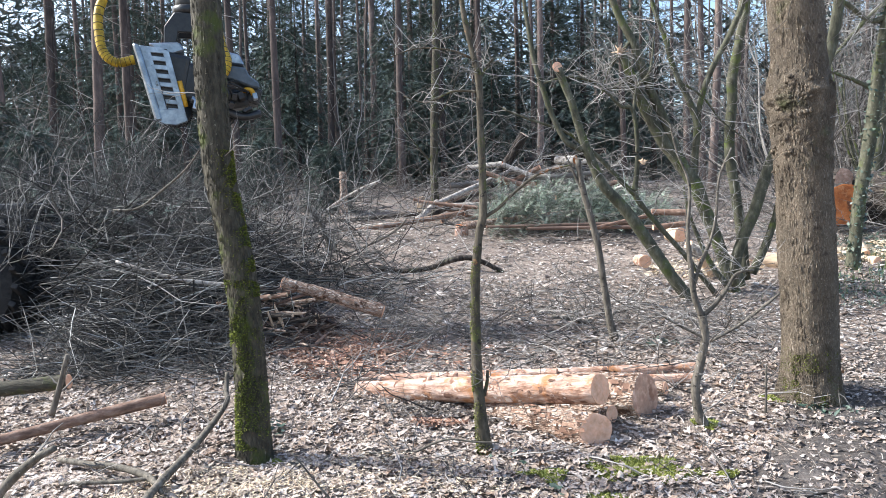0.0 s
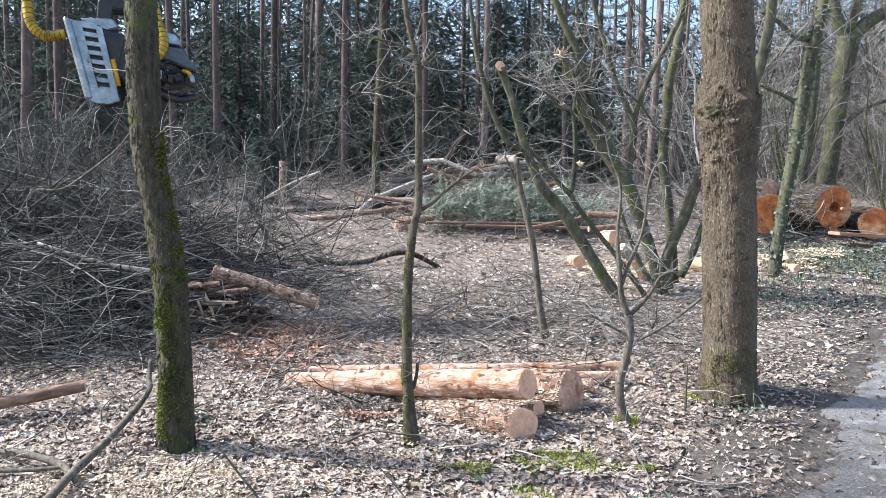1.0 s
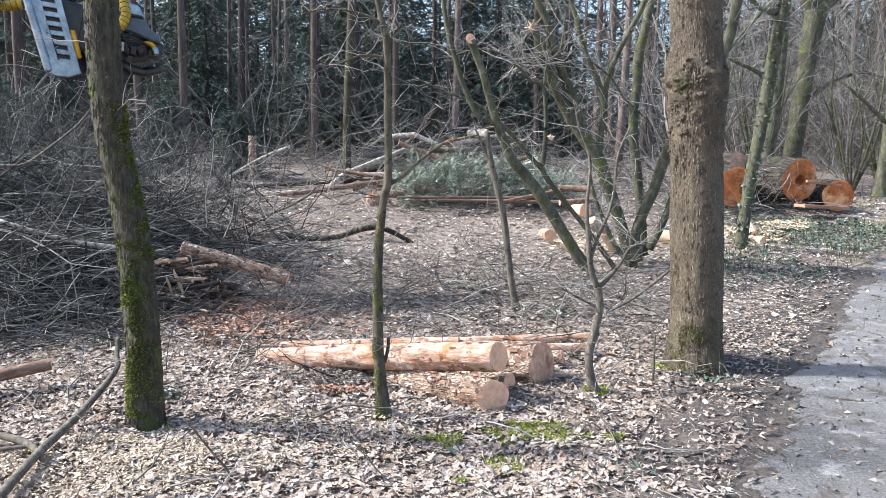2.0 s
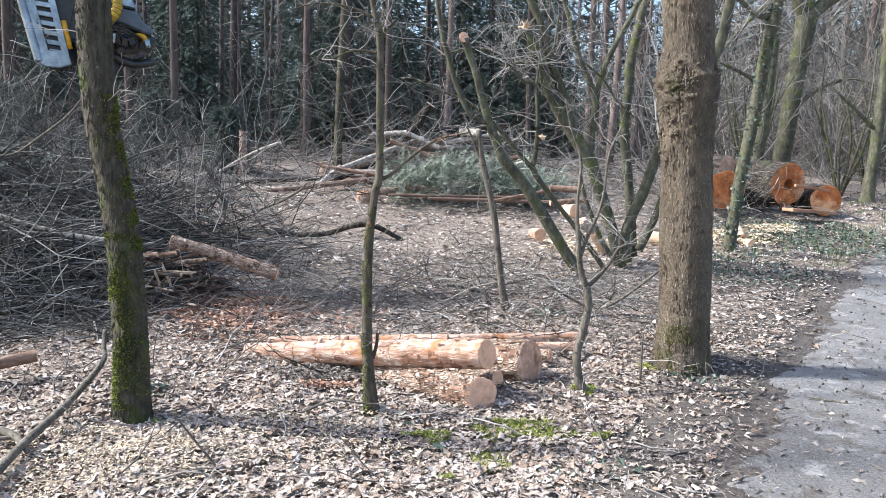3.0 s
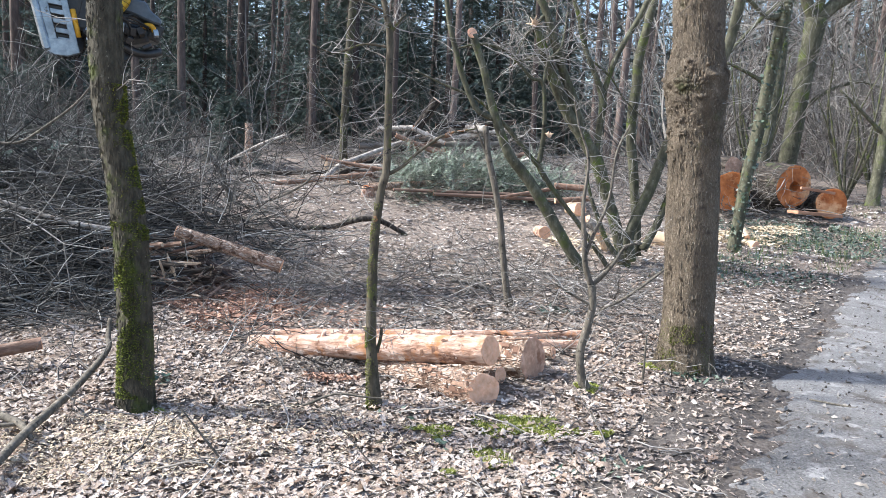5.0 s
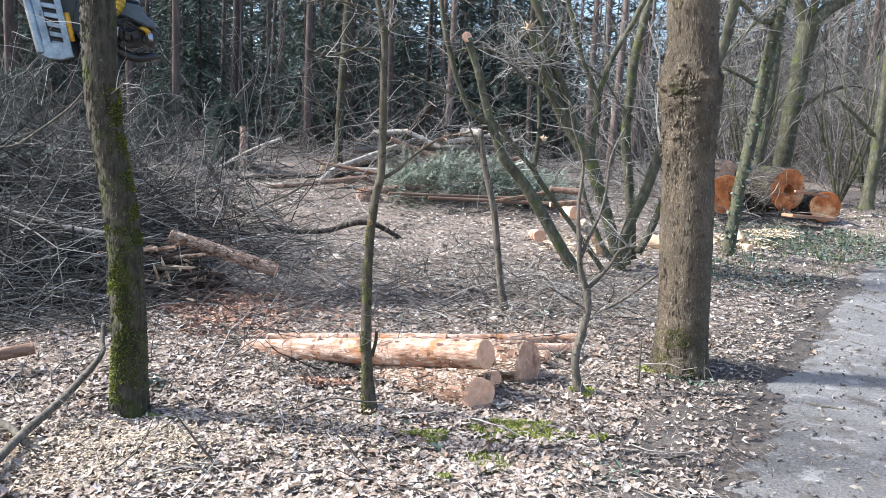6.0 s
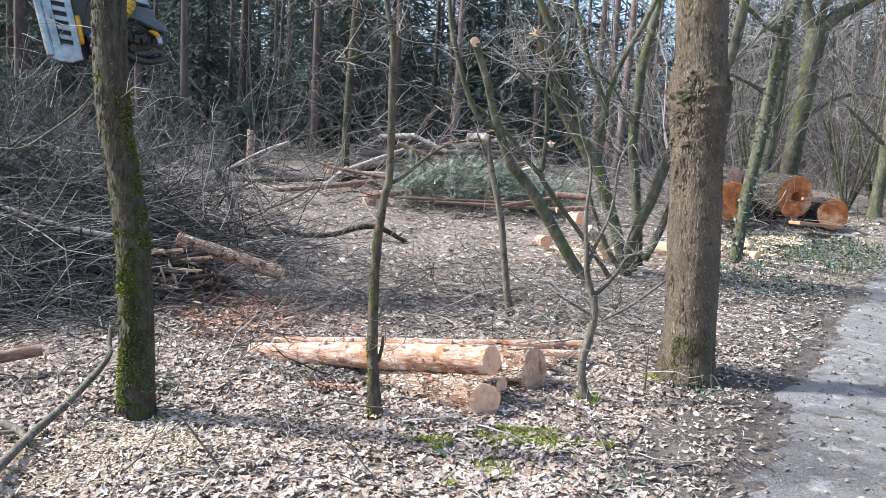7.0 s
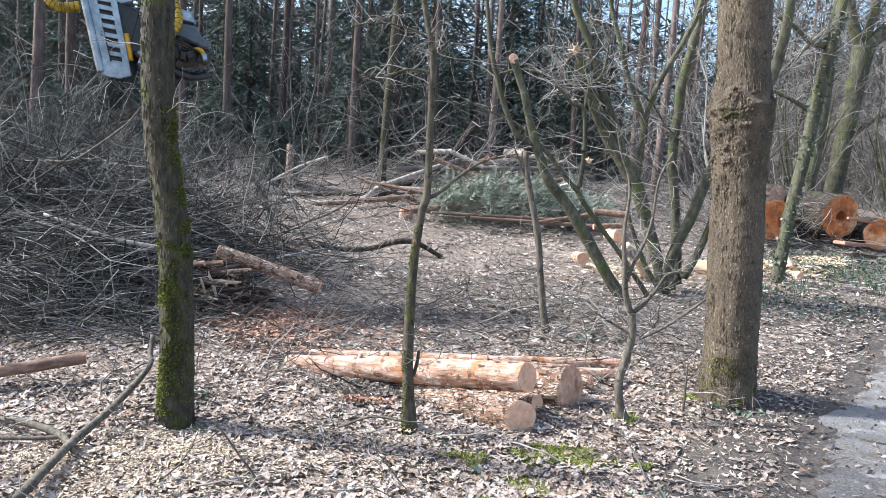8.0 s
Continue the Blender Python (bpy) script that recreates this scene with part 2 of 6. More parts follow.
M_oak = surface("furrowed_bark", [(0.05, (0.05, 0.038, 0.027)), (0.3, (0.145, 0.111, 0.077)), (0.6, (0.225, 0.175, 0.124)), (0.9, (0.33, 0.27, 0.20))], 58, (1, 1, 0.18), kind="ridges",
                bump=0.9, depth=0.035, big=0.4, big_scale=4, over=[((0.09, 0.10, 0.035), 0.60, 0.14, 2.6), ((0.10, 0.076, 0.056), 0.57, 0.10, 13.0), ((0.40, 0.34, 0.265), 0.63, 0.05, 34.0)])
M_mossbark = surface("mossy_bark", [(0.25, (0.024, 0.021, 0.015)), (0.5, (0.068, 0.059, 0.041)), (0.8, (0.15, 0.132, 0.096))], 46, (1, 1, 0.28),
                     bump=1.0, depth=0.025, big=0.35, big_scale=3, over=[((0.075, 0.088, 0.022), 0.52, 0.14, 6.0), ((0.19, 0.17, 0.125), 0.64, 0.04, 40.0)])
M_hazel = surface("smooth_green_bark", [(0.25, (0.036, 0.035, 0.023)), (0.5, (0.09, 0.087, 0.056)), (0.75, (0.185, 0.178, 0.13))], 18, (1, 1, 0.4),
                  bump=0.8, big=0.45, big_scale=2.5, over=[((0.085, 0.105, 0.025), 0.54, 0.12, 3.0), ((0.27, 0.26, 0.22), 0.66, 0.04, 25.0)])
M_sapling = surface("sapling_bark", [(0.25, (0.032, 0.028, 0.02)), (0.5, (0.088, 0.074, 0.052)), (0.8, (0.20, 0.165, 0.12))], 34, (1, 1, 0.3),
                    bump=0.9, big=0.45, over=[((0.085, 0.10, 0.02), 0.55, 0.10, 5.0), ((0.36, 0.17, 0.08), 0.59, 0.05, 3.2), ((0.024, 0.02, 0.016), 0.60, 0.05, 22.0)])
M_greybark = surface("grey_sapling_bark", [(0.25, (0.05, 0.043, 0.034)), (0.5, (0.13, 0.112, 0.088)), (0.8, (0.29, 0.25, 0.205))], 30, (1, 1, 0.3),
                     bump=0.8, big=0.4, over=[((0.04, 0.034, 0.027), 0.60, 0.06, 20.0), ((0.40, 0.36, 0.31), 0.66, 0.04, 26.0)])
M_torn = surface("torn_wood", [(0.2, (0.42, 0.27, 0.16)), (0.6, (0.63, 0.48, 0.34)), (0.9, (0.76, 0.65, 0.52))], 20, (1, 1, 0.2), bump=0.6)
M_slab = surface("red_slab", [(0.2, (0.26, 0.12, 0.07)), (0.6, (0.45, 0.25, 0.16)), (0.9, (0.58, 0.40, 0.29))], 20, (0.2, 1, 1), bump=0.6)
M_peeled = surface("peeling_pine_bark", [(0.32, (0.22, 0.11, 0.07)), (0.42, (0.40, 0.235, 0.16)), (0.52, (0.55, 0.365, 0.275)), (0.68, (0.70, 0.54, 0.45))], 17, (1, 1, 0.35),
                   bump=1.0, depth=0.03, big=0.35, big_scale=6, over=[((0.43, 0.20, 0.09), 0.52, 0.08, 3.5), ((0.20, 0.105, 0.07), 0.56, 0.04, 9.0), ((0.76, 0.64, 0.55), 0.60, 0.03, 12.0)])
M_scaly = surface("scaly_pine_bark", [(0.14, (0.11, 0.062, 0.042)), (0.32, (0.33, 0.20, 0.135)), (0.55, (0.49, 0.35, 0.265)), (0.8, (0.68, 0.56, 0.47))], 26, (1, 1, 0.45), kind="ridges",
                  bump=1.0, depth=0.04, big=0.4, big_scale=9, over=[((0.58, 0.30, 0.11), 0.63, 0.05, 7.0), ((0.14, 0.082, 0.055), 0.53, 0.06, 13.0), ((0.80, 0.71, 0.63), 0.64, 0.04, 11.0)])
M_darkbark = surface("dark_log_bark", [(0.1, (0.018, 0.014, 0.012)), (0.45, (0.05, 0.04, 0.033)), (0.9, (0.13, 0.105, 0.085))], 13, (1, 1, 0.3), kind="ridges",
                     bump=1.0, depth=0.08, big=0.4, over=[((0.07, 0.08, 0.035), 0.58, 0.1, 3.0)])
M_cut = surface("sawn_pine", [(0.3, (0.70, 0.365, 0.215)), (0.5, (0.82, 0.47, 0.30)), (0.7, (0.86, 0.55, 0.385))], 26, bump=0.1, big=0.2, big_scale=10, over=[((0.62, 0.33, 0.19), 0.60, 0.12, 16.0)])
M_cutred = surface("sawn_red_heart", [(0.25, (0.33, 0.095, 0.03)), (0.5, (0.46, 0.155, 0.05)), (0.75, (0.55, 0.23, 0.09))], 6, bump=0.3, big=0.45, big_scale=3,
                   over=[((0.66, 0.40, 0.22), 0.50, 0.10, 1.6), ((0.13, 0.05, 0.025), 0.62, 0.05, 5.0)])
M_cutdark = surface("weathered_cut", [(0.3, (0.44, 0.23, 0.15)), (0.5, (0.58, 0.345, 0.235)), (0.7, (0.70, 0.46, 0.335))], 14, bump=0.15, big=0.35, big_scale=9, over=[((0.74, 0.51, 0.385), 0.55, 0.12, 9.0), ((0.30, 0.15, 0.095), 0.60, 0.08, 6.0)])
M_birch = surface("pale_bark", [(0.3, (0.12, 0.093, 0.076)), (0.48, (0.42, 0.37, 0.32)), (0.7, (0.70, 0.65, 0.59))], 12, (1, 1, 0.6), bump=0.6, big=0.4, over=[((0.10, 0.078, 0.062), 0.57, 0.06, 8.0)])
M_pine = surface("far_pine_bark", [(0.25, (0.05, 0.042, 0.04)), (0.5, (0.125, 0.095, 0.083)), (0.8, (0.27, 0.195, 0.16))], 9, (1, 1, 0.25), bump=0.8, depth=0.03, big=0.45, big_scale=0.5,
                 rand=0.5)
# forest needles greyed and lightened, some of the wood's haze put into their colour
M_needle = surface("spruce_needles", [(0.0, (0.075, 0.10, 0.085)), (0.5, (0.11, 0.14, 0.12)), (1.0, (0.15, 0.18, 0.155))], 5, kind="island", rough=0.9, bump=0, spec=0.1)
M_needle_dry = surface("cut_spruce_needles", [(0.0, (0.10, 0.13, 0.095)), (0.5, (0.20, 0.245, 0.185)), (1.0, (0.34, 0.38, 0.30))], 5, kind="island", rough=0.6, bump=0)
# paler, bluer needles for the far wood: haze painted into the base colour
M_hazeneedle = surface("hazed_foliage", [(0.0, (0.10, 0.122, 0.114)), (0.5, (0.165, 0.19, 0.18)), (1.0, (0.25, 0.275, 0.262))], 3, kind="island", rough=0.8, bump=0)
M_moss = surface("moss", [(0.0, (0.17, 0.19, 0.03)), (0.5, (0.29, 0.31, 0.08)), (1.0, (0.46, 0.47, 0.15))], 40, kind="island", bump=0.3, big=0.3)
M_ivy = surface("ivy_leaf", [(0.0, (0.035, 0.06, 0.04)), (0.6, (0.075, 0.11, 0.075)), (1.0, (0.20, 0.235, 0.19))], 40, kind="island", rough=0.4, bump=0, spec=0.5)
M_chips = surface("sawdust", [(0.3, (0.48, 0.37, 0.25)), (0.6, (0.64, 0.53, 0.39)), (0.85, (0.76, 0.68, 0.56))], 40, bump=0.8, big=0.25)
M_chip = surface("wood_chip", [(0.0, (0.17, 0.085, 0.058)), (0.5, (0.34, 0.19, 0.13)), (0.9, (0.46, 0.30, 0.22)), (1.0, (0.62, 0.46, 0.36))], 40, kind="island", bump=0.1)
M_paint = surface("blue_grey_paint", [(0.3, (0.055, 0.07, 0.085)), (0.7, (0.095, 0.115, 0.135))], 14, rough=0.45, bump=0.1, big=0.35, over=[((0.16, 0.13, 0.10), 0.66, 0.1, 9.0)], spec=0.5)
M_black = surface("oily_black_steel", [(0.3, (0.012, 0.012, 0.013)), (0.7, (0.035, 0.034, 0.033))], 18, rough=0.38, bump=0.25, big=0.3, over=[((0.10, 0.075, 0.05), 0.68, 0.1, 8.0)], spec=0.5)
M_steel = surface("worn_bare_steel", [(0.3, (0.25, 0.28, 0.32)), (0.7, (0.42, 0.46, 0.50))], 12, rough=0.3, bump=0.15, big=0.4, big_scale=5, metal=0.8,
                  over=[((0.10, 0.09, 0.08), 0.64, 0.08, 7.0)])
M_yellow = surface("yellow_hose_wrap", [(0.3, (0.36, 0.22, 0.015)), (0.7, (0.56, 0.37, 0.03))], 20, rough=0.5, bump=0.3, big=0.5, big_scale=5, over=[((0.09, 0.07, 0.045), 0.58, 0.12, 6.0)])
M_orange = surface("orange_yellow_paint", [(0.3, (0.55, 0.27, 0.02)), (0.7, (0.70, 0.38, 0.03))], 15, rough=0.45, bump=0.1, big=0.4, over=[((0.06, 0.05, 0.04), 0.62, 0.1, 9.0)])
M_rubber = surface("tyre_rubber", [(0.3, (0.018, 0.018, 0.018)), (0.7, (0.045, 0.042, 0.04))], 14, rough=0.8, bump=0.3, big=0.3)
M_glass = surface("tinted_glass", [(0.3, (0.01, 0.012, 0.014)), (0.7, (0.02, 0.022, 0.025))], 4, rough=0.06, bump=0, big=0, spec=0.6)

# ---- ground ----
RISE_Y = [-60, 4, 6, 8, 10, 12, 14, 16, 20, 25, 32, 45, 80, 400]
RISE_Z = [0, 0, 0.05, 0.2, 0.4, 0.66, 0.92, 1.15, 1.52, 1.85, 2.1, 2.4, 2.9, 4]


def ground_z(x, y):
    """The height of the forest floor: level at the path, rising behind the clearing."""
    z = sum(np.interp(y + o, RISE_Y, RISE_Z) for o in (-1.2, -0.6, 0, 0.6, 1.2)) / 5
    return z + 0.03 * np.sin(1.3 * x + 0.7 * y) + 0.03 * np.sin(0.6 * x - 0.9 * y + 1)


def path_edge(y):
    """The left edge of the footpath at that y."""
    return np.interp(y, [-60, 0, 3.4, 5, 7.4, 10, 12, 14, 20, 60], [-6, 0.55, 1.95, 3.15, 5.35, 8.05, 10.6, 13.2, 21, 75])


def floor_z(x, y):
    """The same with the small humps of the ground."""
    p = Vector((x, y, 0))
    off = x - path_edge(y)
    soft = 0.35 if 0 < off < 2.6 else 1.0
    return float(ground_z(x, y)) + soft * (0.035 * noise.noise(p * 1.7) + 0.02 * noise.noise(p * 5))


def on_ground(x, y, up=0.0):
    return np.array([x, y, floor_z(x, y) + up])


def build_ground():
    u = np.linspace(-1, 1, 261)
    gx = 2 + 14 * u + 340 * u ** 5
    gy = 8 + 13 * u + 340 * u ** 5
    X, Y = np.meshgrid(gx, gy)
    Z = ground_z(X, Y)
    near = (np.abs(X - 2) < 16) & (np.abs(Y - 8) < 15)
    for i, j in zip(*np.nonzero(near)):
        Z[i, j] = floor_z(X[i, j], Y[i, j]) - (0.03 if 0 < X[i, j] - path_edge(Y[i, j]) < 2.6 else 0)
    n = len(u)
    s = Shell()
    s.add(np.stack([X, Y, Z], -1).reshape(-1, 3), [(i * n + j, i * n + j + 1, (i + 1) * n + j + 1, (i + 1) * n + j) for i in range(n - 1) for j in range(n - 1)])
    return single("ground", s, M_soil, "leaf-strewn brown forest floor rising behind a clearing", "ground", "structure")


def strip(name, material, label, category, start, wide, lift, y0, y1, rows, seed, ragged=0.0):
    """A worn band of earth beside or on the footpath, laid over the ground."""
    s = Shell()
    cols = np.linspace(0, 1, 48 if ragged else 24)
    verts = []
    ys = np.linspace(y0, y1, rows)
    for y in ys:
        fade = min(1.0, (y - y0) / 0.8, (y1 - y) / 0.8)
        for c in cols:
            x = path_edge(y) + start + wide * c
            x += (0.16 * noise.noise(Vector((0, y * 1.3, seed))) + 0.07 * noise.noise(Vector((c * 5, y * 4, seed))) + 0.06 * noise.noise(Vector((c * 9, y * 9, seed)))) * (1 if c < 0.5 else -1)
            p = Vector((x, y, 0))
            z = floor_z(x, y) + 0.012 * noise.noise(p * 9) + lift - 0.07 * abs(2 * c - 1) ** 6 - 0.06 * (1 - fade) + ragged * (noise.noise(p * 3.1) + 0.8 * noise.noise(p * 11) + 0.6 * noise.noise(p * 31) - 1.1 * c)
            verts.append((x, y, z))
    n = len(cols)
    s.add(verts, [(i * n + j, i * n + j + 1, (i + 1) * n + j + 1, (i + 1) * n + j) for i in range(rows - 1) for j in range(n - 1)])
    return single(name, s, material, label, category, "structure")


ground = build_ground()
path = strip("path", M_path, "grey trodden earth footpath through the wood", "path", 0.0, 2.3, 0.014, -20, 58, 620, 5)
verge = strip("path_verge", M_verge, "dark bare humus along the footpath", "soil", -0.80, 1.45, 0.020, 2.0, 9.5, 260, 8, 0.016)


# ---- trees of the foreground ----
def shoots(shell, rows, count, length, r, gen, lo=0.3, level=1, lift=0.3, sides=3):
    """Bare side shoots scattered along a stem."""
    s = spline(rows, 6)
    for k in range(count):
        i = int(gen.uniform(lo, 0.98) * (len(s) - 1))
        a = gen.uniform(0, 2 * math.pi)
        twig(shell, s[i, :3], (math.cos(a), math.sin(a), lift + gen.uniform(-0.3, 0.5)), length * gen.uniform(0.4, 1.3), r, 2, 0.33, level, sides, gen=gen)


def tree(name, trunk, limbs, material, label, category="tree", twigs=0, twig_len=0.5, twig_r=0.004, sides=12, rough=0.06, seed=1, limb_name="limb", per=6, freq=7.0):
    gen = np.random.default_rng(seed)
    at = Vector(trunk[0][:3])
    r = root(name, at, label, category)
    s = Shell()
    first = list(trunk[0])
    foot = (first[0], first[1], first[2] - 0.15, first[3] * 1.15)
    stem(s, [foot, *trunk], sides, per, rough, freq)
    part("trunk", s, material, r, shift=at)
    tw = Shell()
    for rows in limbs:
        s = Shell()
        stem(s, rows, max(6, sides - 4), 5, rough * 0.7)
        part(limb_name, s, material, r, shift=at)
        if twigs:
            shoots(tw, rows, twigs, twig_len, twig_r, gen, 0.25)
    if twigs:
        shoots(tw, trunk, twigs, twig_len, twig_r, gen, 0.35)
        part("crown", tw, M_paletwig, r, shift=at, kind="stuff")
    return r


# leaning mossy tree in front of the brush pile
LEAN_ROWS = [(-1.181, 4.350, 0.046, 0.119), (-1.178, 4.350, 0.211, 0.104), (-1.177, 4.350, 0.518, 0.097), (-1.191, 4.350, 0.854, 0.095), (-1.212, 4.350, 1.182, 0.094), (-1.262, 4.350, 1.503, 0.087), (-1.309, 4.350, 1.818, 0.090), (-1.328, 4.350, 2.129, 0.090), (-1.334, 4.350, 2.435, 0.090), (-1.344, 4.350, 3.032, 0.085), (-1.362, 4.350, 3.891, 0.078), (-1.374, 4.350, 4.975, 0.068)]
leaning = tree("leaning_tree", LEAN_ROWS,
     [[(-1.362, 4.350, 3.891, 0.044), (-1.232, 4.350, 4.297, 0.034), (-1.037, 4.350, 4.762, 0.024), (-0.930, 4.350, 5.312, 0.014)], [(-1.356, 4.350, 3.467, 0.034), (-1.544, 4.350, 3.812, 0.026), (-1.708, 4.350, 4.257, 0.017), (-1.813, 4.350, 4.642, 0.010)]],
     M_mossbark, "slim leaning tree with mossy dark bark", seed=3, twigs=8, sides=18, rough=0.05, per=8, freq=14)

# stout tree with a bulging knot beside the path
BIG_ROWS = [(2.754, 5.330, -0.029, 0.267), (2.754, 5.330, 0.130, 0.221), (2.756, 5.330, 0.361, 0.198), (2.741, 5.330, 0.816, 0.196), (2.717, 5.330, 1.263, 0.198), (2.697, 5.330, 1.615, 0.192), (2.681, 5.330, 1.875, 0.200), (2.672, 5.330, 2.112, 0.217), (2.656, 5.330, 2.281, 0.229), (2.652, 5.330, 2.366, 0.217), (2.647, 5.330, 2.556, 0.187), (2.616, 5.330, 2.971, 0.187), (2.551, 5.330, 3.779, 0.179), (2.455, 5.330, 4.937, 0.167), (2.333, 5.330, 6.391, 0.137)]
KNOT = (2.656, 5.330, 2.281)[2]
big = tree("stout_tree", BIG_ROWS,
     [[(2.455, 5.330, 4.937, 0.092), (2.741, 5.330, 5.541, 0.071), (3.102, 5.330, 6.224, 0.050), (3.326, 5.330, 6.914, 0.025)], [(2.482, 5.330, 4.480, 0.083), (2.011, 5.330, 5.105, 0.062), (1.582, 5.330, 5.773, 0.037), (1.306, 5.330, 6.223, 0.021)]],
     M_oak, "stout tree with furrowed brown bark and a bulging knot", seed=4, sides=72, rough=0.02, per=22, twigs=10, freq=11)

trunk_mesh = [o for o in big.children if o.name.startswith("trunk")][0].data
for v in trunk_mesh.vertices:
    p = v.co + big.location
    band = math.exp(-((p.z - KNOT) / 0.13) ** 2) + 0.55 * math.exp(-((p.z - KNOT + 0.28) / 0.16) ** 2)
    ridge = noise.noise(Vector((p.x * 22, p.y * 22, p.z * 3.0)))
    k = 0.035 * ridge + band * (0.10 * noise.noise(p * 11) + 0.12 * max(0, noise.noise(p * 27)))
    axis = Vector((big.location.x + 0.02 * p.z, big.location.y, p.z))
    out = Vector((p.x - axis.x, p.y - axis.y, 0))
    v.co += out * k


def trunk_moss(thing, rows, lo, hi, a0, a1, count, gen, size=0.009):
    """Moss tufts on one flank of a trunk."""
    line = spline(rows, 12)
    s = Shell()
    for k in range(count):
        i = gen.uniform(lo, hi) * (len(line) - 1)
        p = line[int(i)] + (line[min(int(i) + 1, len(line) - 1)] - line[int(i)]) * (i % 1)
        mid, half = radians((a0 + a1) / 2), radians((a1 - a0) / 2)
        a = mid + half * gen.normal(0, 0.5)
        c = p[:3] + p[3] * 0.99 * np.array((math.cos(a), math.sin(a), 0))
        if noise.noise(Vector(c) * 9) < -0.12:
            continue
        side = np.array((-math.sin(a), math.cos(a), 0)) * size * 0.5 + (0, 0, gen.normal(0, size * 0.3))
        top = c + np.array((math.cos(a), math.sin(a), gen.uniform(-0.6, 0.8))) * size * gen.uniform(0.4, 1.6)
        s.add([c - side, c + side, top], [(0, 1, 2)])
    part("moss", s, M_trunkmoss, thing, "bright green moss on the bark", smooth=False, shift=thing.location, kind="stuff")


def bark_plates(thing, rows, material, count, wide, tall, proud, gen, label, span=(0.02, 0.98)):
    """Small raised scales of bark all round a trunk."""
    line = spline(rows, 14)
    s = Shell()
    for k in range(count):
        i = gen.uniform(*span) * (len(line) - 1)
        p = line[int(i)]
        a = gen.uniform(0, 2 * math.pi)
        out = np.array((math.cos(a), math.sin(a), 0.0))
        side = np.array((-math.sin(a), math.cos(a), 0.0)) * wide * gen.uniform(0.4, 1.3)
        up = np.array((0, 0, tall * gen.uniform(0.4, 1.3))) + side * gen.normal(0, 0.25)
        c = p[:3] + (0, 0, gen.uniform(-0.03, 0.03)) + out * p[3] * 0.985
        h = proud * gen.uniform(0.3, 1.2)
        s.add([c - up, c + side - up * 0.5, c + side * 0.8 + up * 0.6, c + up, c - side * 0.9 + up * 0.5, c - side - up * 0.6, c + out * h - up * 0.35, c + out * h * 0.7 + up * 0.3],
              [(0, 1, 6), (1, 2, 7, 6), (2, 3, 7), (3, 4, 7), (4, 5, 6, 7), (5, 0, 6)])
    part("bark_scale", s, material, thing, label, smooth=False, shift=thing.location, kind="stuff")


gm = np.random.default_rng(41)
bark_plates(big, BIG_ROWS, M_oak, 5200, 0.009, 0.036, 0.009, gm, "shallow furrowed bark scales", (0.0, 0.8))
bark_plates(leaning, LEAN_ROWS, M_mossbark, 2600, 0.006, 0.024, 0.006, gm, "fine dark bark scales", (0.0, 0.8))
burr = Shell()
for k in range(210):
    z = KNOT - 0.02 + gm.normal(0, 0.035) if k < 130 else KNOT - gm.uniform(0.12, 0.55)
    line = np.array(BIG_ROWS)
    c, rr = np.array([np.interp(z, line[:, 2], line[:, 0]), 5.33, z]), np.interp(z, line[:, 2], line[:, 3])
    a = gm.uniform(math.pi, 2 * math.pi) if k < 130 else math.radians(205) + gm.normal(0, 0.35)
    out = np.array((math.cos(a), math.sin(a), gm.normal(0, 0.25)))
    base = c + out * rr * 0.97
    h = gm.uniform(0.004, 0.020)
    tube(burr, [base, base + out * h * 0.6, base + out * h + (0, 0, gm.normal(0, 0.008))], np.array([1.25, 0.9, 0.35]) * gm.uniform(0.006, 0.022), 7, 0.35, 40)
part("burr", burr, M_oak, big, "warty burrs round the bulging knot", shift=big.location, kind="stuff")
trunk_moss(leaning, LEAN_ROWS, 0.33, 0.58, -70, 40, 5200, gm)
trunk_moss(leaning, LEAN_ROWS, 0.06, 0.36, 170, 330, 7000, gm)
trunk_moss(big, BIG_ROWS, 0.0, 0.16, 170, 300, 5000, gm)

# thin broken sapling in front of the log pile
SAP_ROWS = [(0.244, 4.470, -0.004, 0.056), (0.237, 4.470, 0.096, 0.047), (0.216, 4.470, 0.335, 0.038), (0.205, 4.470, 0.517, 0.035), (0.204, 4.470, 0.877, 0.031), (0.213, 4.470, 1.161, 0.028), (0.241, 4.470, 1.407, 0.026), (0.264, 4.470, 1.520, 0.026), (0.267, 4.470, 1.754, 0.024), (0.262, 4.470, 2.026, 0.023), (0.259, 4.470, 2.311, 0.023), (0.237, 4.470, 2.442, 0.019), (0.203, 4.470, 2.587, 0.017), (0.168, 4.470, 2.780, 0.016), (0.129, 4.470, 3.224, 0.010)]
